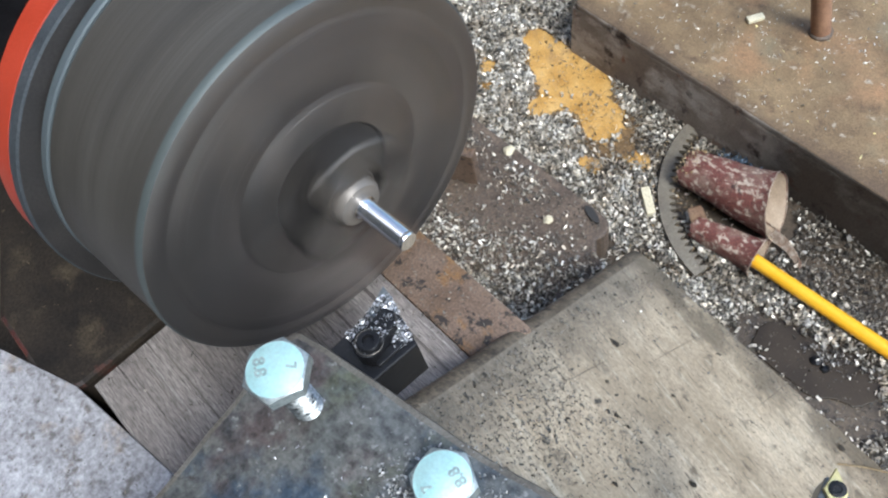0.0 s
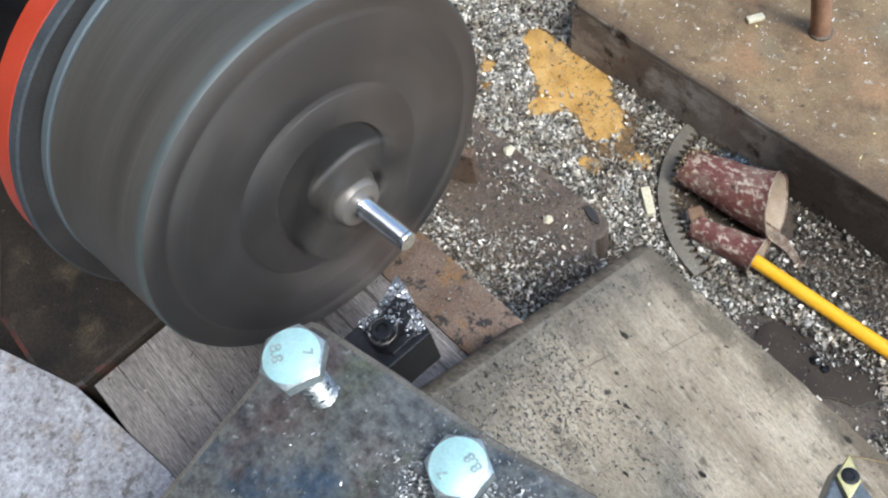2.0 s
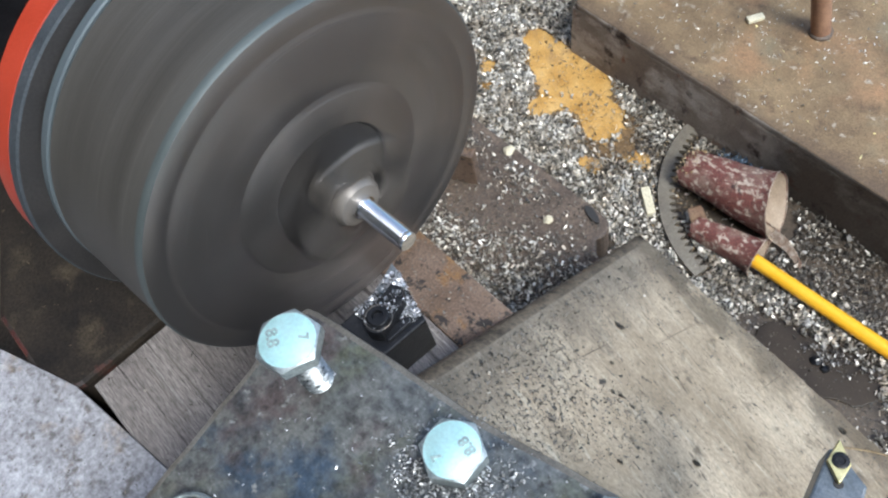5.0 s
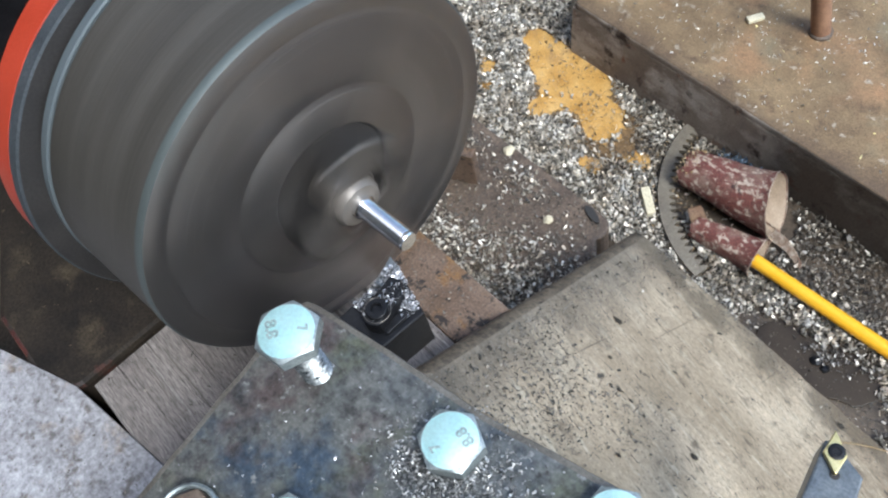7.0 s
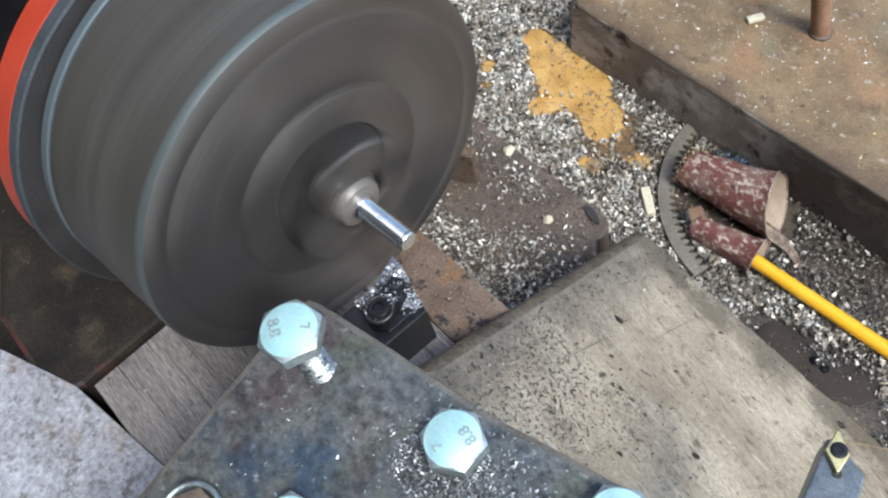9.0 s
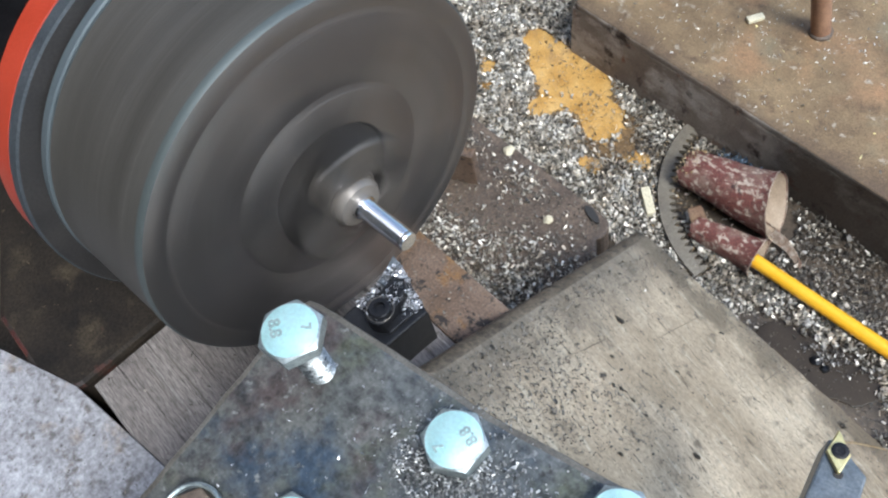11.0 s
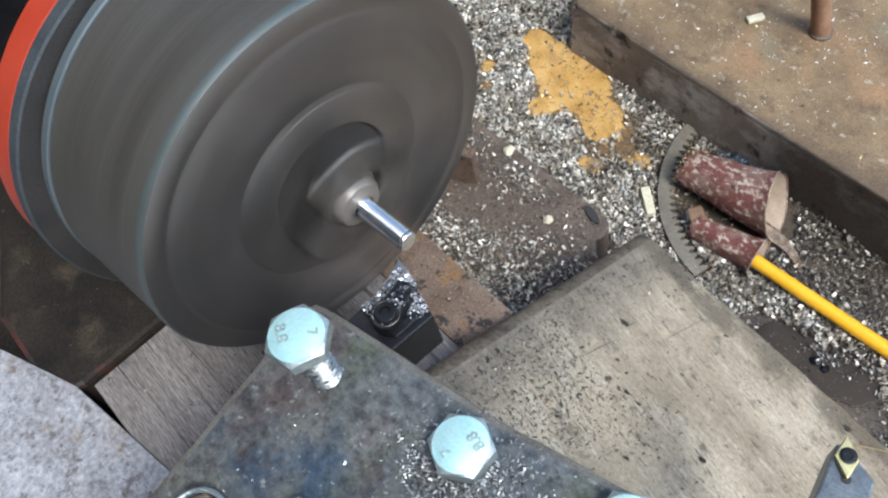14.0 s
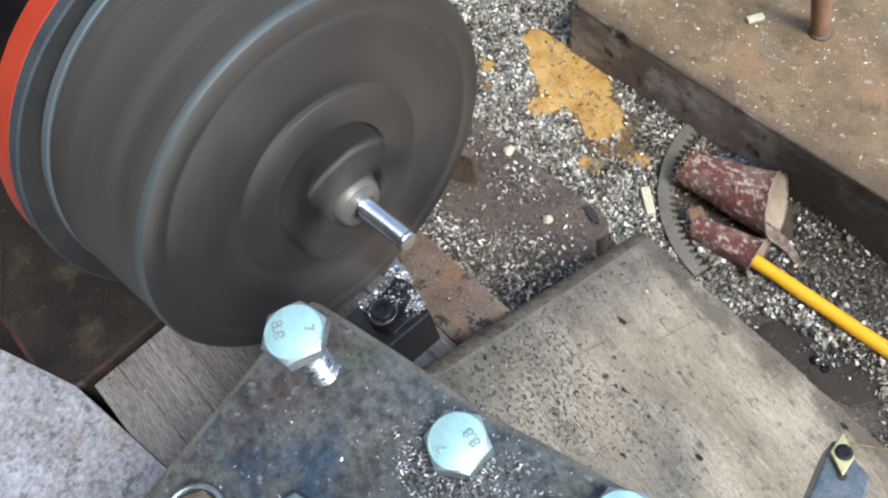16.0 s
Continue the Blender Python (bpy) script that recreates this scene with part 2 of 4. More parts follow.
M_SHANK = mat("grey_tool_steel", [(0.125, 0.142, 0.155), (0.205, 0.222, 0.23)], 110, rough=(0.3, 0.45), metal=0.6)
M_GOLD = mat("gold_insert", [(0.58, 0.49, 0.20), (0.72, 0.64, 0.34)], 200, rough=(0.3, 0.4), metal=0.7, grain=0.06)
M_ROD = mat("rusty_rod", [(0.18, 0.09, 0.05), (0.30, 0.17, 0.10)], 60, rough=(0.6, 0.8))
M_CREAM = mat("cream_plastic", [(0.55, 0.48, 0.32), (0.66, 0.60, 0.44)], 90, rough=(0.5, 0.6))


# ---- mesh helpers ----
def box(bm, x0, y0, z0, x1, y1, z1, bevel=0.0, m=None):
    c = bmesh.ops.create_cube(bm, size=1.0)["verts"]
    s = Matrix.Translation(((x0 + x1) / 2, (y0 + y1) / 2, (z0 + z1) / 2)) @ Matrix.Diagonal((x1 - x0, y1 - y0, z1 - z0, 1))
    bmesh.ops.transform(bm, matrix=(m or Matrix()) @ s, verts=c)
    if bevel:
        es = {e for v in c for e in v.link_edges}
        bmesh.ops.bevel(bm, geom=list(es), offset=bevel, segments=2, affect="EDGES", profile=0.6)
    return bm


def prism(bm, outline, z0, z1, bevel=0.0):
    """A flat piece with that outline between two heights."""
    lo = [bm.verts.new((x, y, z0)) for x, y in outline]
    hi = [bm.verts.new((x, y, z1)) for x, y in outline]
    k = len(outline)
    bm.faces.new(lo[::-1])
    top = bm.faces.new(hi)
    for i in range(k):
        bm.faces.new((lo[i], lo[(i + 1) % k], hi[(i + 1) % k], hi[i]))
    bmesh.ops.recalc_face_normals(bm, faces=bm.faces)
    if bevel:
        bmesh.ops.bevel(bm, geom=list(top.edges), offset=bevel, segments=2, affect="EDGES", profile=0.6)
    return bm


def revolve(bm, profile, seg=96, close=False):
    """A turned piece about the x axis: profile of (x, r)."""
    rings = []
    for x, r in profile:
        if r < 1e-6:
            rings.append([bm.verts.new((x, 0, 0))] * seg)
        else:
            rings.append([bm.verts.new((x, r * math.cos(2 * math.pi * i / seg), r * math.sin(2 * math.pi * i / seg))) for i in range(seg)])
    for a, b in zip(rings, rings[1:]):
        for i in range(seg):
            f = []
            for v in (a[i], a[(i + 1) % seg], b[(i + 1) % seg], b[i]):
                if v not in f:
                    f.append(v)
            if len(f) > 2:
                bm.faces.new(f)
    bmesh.ops.recalc_face_normals(bm, faces=bm.faces)
    return bm


def part(name, bm, material, parent=None, label="", smooth=False):
    me = bpy.data.meshes.new(name)
    bm.to_mesh(me)
    bm.free()
    me.materials.append(material)
    if smooth:
        for p in me.polygons:
            p.use_smooth = True
        me.set_sharp_from_angle(angle=radians(35))
    ob = new(name, me)
    if parent is not None:
        ob.parent = parent
    return tagged(ob, label)


def thing(name, label, category, at=Matrix(), group=""):
    ob = new(name)
    ob.empty_display_size = 0.02
    ob.matrix_basis = at
    return tagged(ob, label, category, group)


def B():
    return bmesh.new()


# ---- setting ----
def blob(x, y, cx, cy, rx, ry):
    return math.exp(-((x - cx) / rx) ** 2 - ((y - cy) / ry) ** 2)


def paint(x, y):
    """How thickly the ochre paint covers the floor."""
    return sum(blob(x, y, cx, cy, r, r) for cx, cy, r in ((-0.155, 0.265, 0.020), (-0.130, 0.252, 0.024), (-0.112, 0.264, 0.018), (-0.080, 0.2425, 0.023), (-0.124, 0.222, 0.011), (-0.178, 0.272, 0.011), (-0.062, 0.206, 0.006), (-0.035, 0.234, 0.005), (-0.186, 0.225, 0.008), (-0.174, 0.209, 0.005)))


def build_setting():
    bm = B()
    s = 150.0
    v = [bm.verts.new(p) for p in ((-s, -s, 0), (s, -s, 0), (s, s, 0), (-s, s, 0))]
    bm.faces.new(v)
    tagged(part("floor", bm, M_FLOOR), "dark oily tray floor strewn with metal swarf", "floor", kind="structure")
    # unseen walls, added to keep low sky light off two sides
    for name, x0, y0, x1, y1 in (("wall_south", -1.35, -1.05, 1.9, -0.90), ("wall_west", -1.35, -0.90, -1.20, 1.9)):
        tagged(part(name, box(B(), x0, y0, 0.0, x1, y1, 2.4), M_WALL), "plain dark wall out of view, added to block sky light", "wall", kind="structure")
    # worn ochre paint left on the floor: one broad ragged patch and small flakes
    outlines = []
    pts = []
    for i in range(140):
        a = 2 * math.pi * i / 140
        r = 0.002
        while r < 0.09:
            x, y = -0.118 + r * math.cos(a), 0.252 + r * math.sin(a)
            if paint(x, y) + 0.30 * noise.noise((x * 160, y * 160, 0.3)) + 0.22 * noise.noise((x * 520, y * 520, 2.3)) < 0.5 or y > 0.2825:
                break
            r += 0.0006
        pts.append((x, y))
    outlines.append((pts, 0.0009))
    stain = [(-0.118 + (x + 0.118) * (1.28 + 0.25 * noise.noise((x * 120, y * 120, 5.0))), min(0.2822, 0.252 + (y - 0.252) * (1.30 + 0.25 * noise.noise((x * 120, y * 120, 8.0))))) for x, y in pts]
    tagged(part("rust_stain", prism(B(), stain, 0.0, 0.0004), M_STAIN), "brown stain round the ochre paint", "stain", kind="structure")
    for cx, cy, rx, ry in ((-0.062, 0.206, 0.011, 0.007), (-0.035, 0.234, 0.009, 0.006), (-0.186, 0.225, 0.016, 0.008), (-0.174, 0.209, 0.012, 0.006), (-0.086, 0.209, 0.007, 0.005), (-0.149, 0.207, 0.006, 0.004)):
        pts = []
        for i in range(40):
            a = 2 * math.pi * i / 40
            k = 1 + 0.6 * noise.noise((cx * 90 + 1.7 * math.cos(a), cy * 90 + 1.7 * math.sin(a), 0.3)) + 0.35 * noise.noise((cx * 90 + 5 * math.cos(a), cy * 90 + 5 * math.sin(a), 4.3))
            pts.append((cx + rx * k * math.cos(a), cy + ry * k * math.sin(a)))
        outlines.append((pts, 0.0013 + 0.003 * cx))
    for pts, top in outlines:
        tagged(part("paint_patch", prism(B(), pts, 0.0, max(top, 0.0005)), M_OCHRE), "flaking ochre paint left on the tray floor", "paint patch", kind="structure")


def build_bed():
    bed = thing("lathe_bed", "worn steel lathe bed with scratched flat ways", "lathe bed")
    part("front_way", box(B(), -0.0775, -0.134, 0.10, 0.75, -0.0873, 0.1645, 0.0002), M_BED, bed)
    part("middle_way", box(B(), -0.0776, -0.0872, 0.10, 0.062, 0.0072, 0.1645, 0.0002), M_BED, bed)
    part("rear_way", box(B(), -0.16, 0.0078, 0.10, 0.060, 0.0385, 0.1632, 0.0018), M_BEDRUST, bed, "rusty brown rear way")
    part("bed_web", box(B(), -0.45, -0.12, 0.0, 0.75, 0.03, 0.0995, 0.002), M_BEDRUST, bed)
    o = [(-0.45, 0.0305), (0.10, 0.0305), (0.10, 0.118), (0.006, 0.142)]
    o += [(-0.0115 + 0.0120 * math.cos(radians(a)), 0.1562 + 0.0120 * math.sin(radians(a))) for a in range(-30, 91, 15)] + [(-0.45, 0.1682)]
    part("rear_ledge", prism(B(), o, 0.0, 0.030, 0.0020), M_LEDGE, bed, "low brown ledge covered with fine swarf")
    part("bracket", box(B(), -0.016, -0.004, 0.0, 0.016, 0.004, 0.034, 0.0015, Matrix.Translation((-0.1095, 0.1235, 0.0302)) @ Matrix.Rotation(0.5, 4, "Z")), M_BEDRUST, bed)
    # slot in the ledge
    o = [(-0.0165 + 0.0080 * math.cos(a * 0.524), 0.1625 + 0.0030 * math.sin(a * 0.524) - 0.002 * math.cos(a * 0.524)) for a in range(12)]
    part("slot", prism(B(), o, 0.0298, 0.0318), M_SLOT, bed, "dark slot")


def build_headstock():
    hs = thing("headstock", "oily dark headstock with a red painted cover", "headstock")
    o = []
    for a in range(0, 91, 15):
        o.append((-0.081 - 0.012 * (1 - math.cos(radians(a))) * 2, -0.137 - 0.016 * math.sin(radians(a))))
    o += [(-0.15, -0.152), (-0.19, -0.132), (-0.24, -0.108), (-0.6, -0.10), (-0.6, 0.03), (-0.165, 0.03), (-0.165, -0.005), (-0.081, -0.005)]
    base = part("base", prism(B(), o, 0.0, 0.166, 0.0028), M_HEAD, hs, "dark oily casting with chipped red paint")
    base.data.materials.append(M_OLDRED)
    for p in base.data.polygons:
        if 0.1 < p.normal.z < 0.97 and p.center.y < -0.138 and p.center.x > -0.165:
            p.material_index = 1
    part("housing", box(B(), -0.42, -0.085, 0.166, -0.118, 0.10, 0.42, 0.012), M_BLACK, hs, "black headstock housing")
    bm = revolve(B(), [(-0.0140, 0.0), (-0.0140, 0.0890), (-0.0130, 0.0902), (-0.0010, 0.0902), (-0.0006, 0.0896), (-0.0006, 0.06)], 128)
    bmesh.ops.transform(bm, matrix=DRUM, verts=bm.verts)
    part("cover_ring", bm, M_RED, hs, "bright red painted cover ring", True)
    bm = revolve(B(), [(-0.0002, 0.060), (-0.0002, 0.0900), (0.0004, 0.0906), (0.0056, 0.0906), (0.0064, 0.0898), (0.0064, 0.0800), (0.0088, 0.0800), (0.0088, 0.0600)], 128)
    bmesh.ops.transform(bm, matrix=DRUM, verts=bm.verts)
    flange = part("flange", bm, M_FLANGE, hs, "dark grey flange with a black recess", True)
    flange.data.materials.append(M_SLOT)
    for p in flange.data.polygons:
        if p.normal.x > 0.9 or math.hypot(p.center.y, p.center.z - 0.2588) < 0.085:
            p.material_index = 1
    # whitish board on the operator's side
    wb = thing("side_board", "whitish speckled board beside the bed", "board")
    o = [(-0.33, -0.236), (-0.1318, -0.1596), (-0.0822, -0.1403), (-0.0100, -0.1290), (0.20, -0.1290), (0.60, -0.1290), (0.60, -0.50), (-0.33, -0.50)]
    part("panel", prism(B(), o, 0.1652, 0.1676, 0.0006), M_WHITE, wb)
    part("support", box(B(), -0.25, -0.48, 0.0, 0.58, -0.20, 0.1651, 0.001), M_HEAD, wb, "dark support below the board")


def build_bar():
    bar = thing("steel_bar", "heavy rusty flat steel bar lying on the tray floor", "steel bar",
                Matrix.Translation((-0.147, 0.284, 0)) @ Matrix.Rotation(radians(-0.8), 4, "Z") @ Matrix.Translation((0.147, -0.284, 0)))
    bm = box(B(), -0.1475, 0.2840, 0.0, 0.62, 0.62, 0.0470, 0.001)
    for v in bm.verts:
        if v.co.z < 0.01 and v.co.y < 0.3:
            v.co.y -= 0.004
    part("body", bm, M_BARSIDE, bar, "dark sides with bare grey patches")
    o = [(-0.1415 + 0.0035 * i, 0.2842 + 0.0006 * noise.noise((i * 0.35, 3.0, 0.0)) + 0.0003 * noise.noise((i * 1.3, 7.0, 0.0))) for i in range(159)]
    o += [(0.62, 0.2842), (0.62, 0.62), (-0.1472, 0.62)] + [(-0.1472 + 0.0006 * noise.noise((i * 0.4, 9.0, 0.0)), 0.61 - 0.01 * i) for i in range(32)]
    o += [(-0.1470, 0.2885), (-0.1450, 0.2855)]
    bm = prism(B(), o, 0.0471, 0.053)
    rim = [e for e in bm.edges if all(v.co.z > 0.052 for v in e.verts)]
    bmesh.ops.bevel(bm, geom=rim, offset=0.0022, segments=4, affect="EDGES", profile=0.5)
    top = part("top", bm, M_BAR, bar, "brown rusty top with bright specks and a dark rounded edge", True)
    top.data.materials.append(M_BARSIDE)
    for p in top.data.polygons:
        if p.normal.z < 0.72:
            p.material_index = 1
    bm = B()
    bmesh.ops.create_cone(bm, cap_ends=True, segments=24, radius1=0.0068, radius2=0.0066, depth=0.13, matrix=Matrix.Translation((0.0105, 0.369, 0.0532)) @ Matrix.Rotation(radians(11), 4, Vector((0.72, -0.67, 0))) @ Matrix.Translation((0, 0, 0.0635)))
    ob = part("rod", bm, M_ROD, None, "", True)
    tagged(ob, "rusty round rod standing on the steel bar", "rod")
    bm = revolve(B(), [(0.0, 0.0), (0.0, 0.0084), (0.0020, 0.0082), (0.0030, 0.0068), (0.0030, 0.0)], 28)
    bmesh.ops.transform(bm, matrix=Matrix.Translation((0.0105, 0.369, 0.0528)) @ Matrix.Rotation(radians(-90), 4, "Y"), verts=bm.verts)
    part("collar", bm, M_LEDGE, ob, "dark collar at its foot", True)
    bm = box(B(), -0.0062, -0.0028, 0.0, 0.0062, 0.0028, 0.0036, 0.0012, Matrix.Translation((-0.031, 0.351, 0.0531)) @ Matrix.Rotation(1.05, 4, "Z"))
    tagged(part("plastic_chip", bm, M_CREAM), "small cream chip lying on the rusty bar", "chip")
    bm = box(B(), -0.0115, -0.0033, 0.0, 0.0115, 0.0033, 0.006, 0.001, Matrix.Translation((-0.005, 0.2085, 0.0015)) @ Matrix.Rotation(-0.66, 4, "Z"))
    tagged(part("wood_sliver", bm, M_CREAM), "short cream wooden sliver among the swarf", "sliver")


def lump(name, x, y, z, r, flat, seed, material, label, category):
    """A small irregular crumb."""
    bm = B()
    bmesh.ops.create_icosphere(bm, subdivisions=2, radius=r)
    for v in bm.verts:
        k = 1 + 0.45 * noise.noise(v.co * (1.2 / r) + Vector((seed, 0, 0)))
        v.co = Vector((v.co.x * k, v.co.y * k, max(v.co.z * flat * k, -0.4 * r * flat)))
    bmesh.ops.transform(bm, matrix=Matrix.Translation((x, y, z + 0.4 * r * flat)), verts=bm.verts)
    return tagged(part(name, bm, material, None, "", True), label, category)


def build_crumbs():
    lump("pebble", -0.0360, 0.1397, 0.0303, 0.0034, 0.5, 1.0, M_CREAM, "small pale crumb lying on the low ledge", "crumb")
    lump("pebble", -0.0980, 0.1630, 0.0303, 0.0042, 0.5, 2.0, M_CREAM, "small pale crumb at the edge of the ledge", "crumb")
    lump("pebble", -0.0530, 0.1690, 0.0010, 0.0034, 0.6, 3.0, M_CREAM, "small pale crumb among the swarf", "crumb")
    lump("black_lump", 0.1490, 0.1880, 0.0016, 0.0036, 0.6, 4.0, M_BLACK, "black oily lump sitting in the puddle", "lump")
    lump("black_lump", 0.1560, 0.1870, 0.0016, 0.0026, 0.7, 5.0, M_BLACK, "black oily lump sitting in the puddle", "lump")


# ---- chuck and work ----
SPIN = Matrix.Translation((-0.012, 0.0040, 0.2583)) @ Matrix.Rotation(radians(2.2), 4, "Z")
BAR = Matrix.Translation((-0.012, 0.0038, 0.2586)) @ Matrix.Rotation(radians(3.2), 4, "Z")
DRUM = Matrix.Translation((-0.0842, -0.0068, 0.2588)) @ Matrix.Rotation(radians(4.5), 4, "Z")


def build_chuck():
    ch = thing("lathe_chuck", "dark steel three-jaw lathe chuck spinning fast", "chuck", SPIN)
    part("body", revolve(B(), [(-0.0565, 0.03), (-0.0565, 0.0880), (-0.0560, 0.0885), (-0.0028, 0.0856)], 128), M_CHUCK, ch, "", True)
    part("rim", revolve(B(), [(-0.0028, 0.0856), (-0.0026, 0.0860), (-0.0006, 0.0858), (0.0006, 0.0849)], 128), M_RIM, ch, "worn grey-green chamfered rim", True)
    part("face", revolve(B(), [(0.0006, 0.0849), (0.0012, 0.0828), (0.0013, 0.0775), (0.0010, 0.0765), (0.0010, 0.0755), (0.0013, 0.0745), (0.0015, 0.0640), (0.0016, 0.0575), (0.0017, 0.0470), (0.0013, 0.0460), (0.0013, 0.0448), (0.0018, 0.0440), (0.0020, 0.0285), (0.0012, 0.0278)], 128), M_FACE, ch, "", True)
    part("hub", revolve(B(), [(0.0012, 0.0278), (0.0004, 0.0272), (0.0004, 0.0108)], 96), M_WEB, ch, "oily hub between the jaws, with shade in its dark colour", True)
    part("nose_collar", revolve(B(), [(0.0015, 0.0132), (0.0122, 0.0129), (0.0134, 0.0122), (0.0134, 0.0100)], 64), M_COLLAR, ch, "brownish collar behind the nose", True)
    part("nose", revolve(B(), [(0.0132, 0.0110), (0.0142, 0.0113), (0.0168, 0.0110), (0.0190, 0.0096), (0.0196, 0.0052), (0.010, 0.005)], 64), M_NOSE, ch, "pale worn nose round the bar", True)
    part("back_band", revolve(B(), [(-0.0622, 0.060), (-0.0622, 0.0886), (-0.0616, 0.0891), (-0.0582, 0.0890), (-0.0576, 0.0883), (-0.0576, 0.060)], 128), M_BLUE, ch, "blue-grey band behind the body", True)
    for k in range(3):
        m = Matrix.Rotation(2 * math.pi * k / 3, 4, "X")
        bm = prism(B(), [(0.0006, 0.0112), (0.0164, 0.0112), (0.0170, 0.0118), (0.0170, 0.0268), (0.0160, 0.0280), (0.0034, 0.0286), (0.0032, 0.0436), (0.0024, 0.0445), (0.0006, 0.0445)], -0.0126, 0.0126)
        for v in bm.verts:
            if v.co.y > 0.0284:
                v.co.z *= 0.54
        bmesh.ops.transform(bm, matrix=m, verts=bm.verts)
        jaw = part("jaw", bm, M_JAW, ch, "stepped hardened jaw with flanks coloured black for shade")
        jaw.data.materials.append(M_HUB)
        # flanks get the painted shade, front faces stay jaw steel
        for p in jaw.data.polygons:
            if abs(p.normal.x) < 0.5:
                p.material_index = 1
        bm = box(B(), 0.0006, 0.0052, -0.0050, 0.0160, 0.0130, 0.0050, 0.0010, m)
        part("jaw_tip", bm, M_JAW, jaw, "worn gripping tip")
        bm = box(B(), 0.0012, 0.0425, -0.0078, 0.0029, 0.074, 0.0078)
        bmesh.ops.transform(bm, matrix=m, verts=bm.verts)
        part("jaw_slot", bm, M_SLOT, ch)
        bm = revolve(B(), [(0.0, 0.0), (0.0021, 0.0), (0.0021, 0.0055), (0.0, 0.006)], 20)
        bmesh.ops.transform(bm, matrix=m @ Matrix.Rotation(math.pi / 3, 4, "X") @ Matrix.Translation((0, 0.063, 0)), verts=bm.verts)
        part("screw", bm, M_JAW, ch)
        bm = revolve(B(), [(0.0, 0.0), (0.0, 0.0065), (-0.003, 0.0068)], 24)
        bmesh.ops.transform(bm, matrix=m @ Matrix.Rotation(0.5, 4, "X") @ Matrix.Translation((-0.030, 0.0872, 0)) @ Matrix.Rotation(radians(90), 4, "Z"), verts=bm.verts)
        part("key_socket", bm, M_SLOT, ch, "dark key socket")
    # nicks that catch the light
    rs = random.Random(31)
    for i in range(26):
        a = rs.uniform(0, 6.28)
        if i < 15:
            r = rs.uniform(0.046, 0.080)
            bm = box(B(), 0.0013, r - 0.0005, -0.0016, 0.0022, r + 0.0005, 0.0016)
        else:
            x = rs.uniform(-0.056, -0.010)
            bm = box(B(), x - 0.0004, 0.085 - 0.055 * x, -0.0012, x + 0.0004, 0.0856 - 0.055 * x, 0.0012)
        bmesh.ops.transform(bm, matrix=Matrix.Rotation(a, 4, "X"), verts=bm.verts)
        part("nick", bm, M_NOSE, ch)
    # bar being turned, gripped by the jaws
    wp = thing("workpiece", "shiny freshly turned steel bar gripped in the chuck", "workpiece", BAR)
    prof = [(0.004, 0.0), (0.004, 0.0052), (0.0212, 0.0052), (0.0216, 0.0043)]
    x = 0.0216
    while x < 0.0445:
        prof += [(x + 0.0005, 0.00412), (x + 0.0011, 0.0043)]
        x += 0.0011
    prof += [(0.0458, 0.0043), (0.0463, 0.0039), (0.0463, 0.0)]
    part("bar", revolve(B(), prof, 48), M_WORK, wp, "", True)
    return ch, wp


# ---- carriage with its tool post ----
def text_mesh(body, size):
    cu = bpy.data.curves.new("mark", "FONT")
    cu.body, cu.size, cu.extrude, cu.offset, cu.align_x, cu.align_y = body, size, 0.00028, 0.00016, "CENTER", "CENTER"
    ob = new("mark", cu)
    me = bpy.data.meshes.new_from_object(ob.evaluated_get(bpy.context.evaluated_depsgraph_get()))
    bpy.data.objects.remove(ob)
    bm = B()
    bm.from_mesh(me)
    return bm


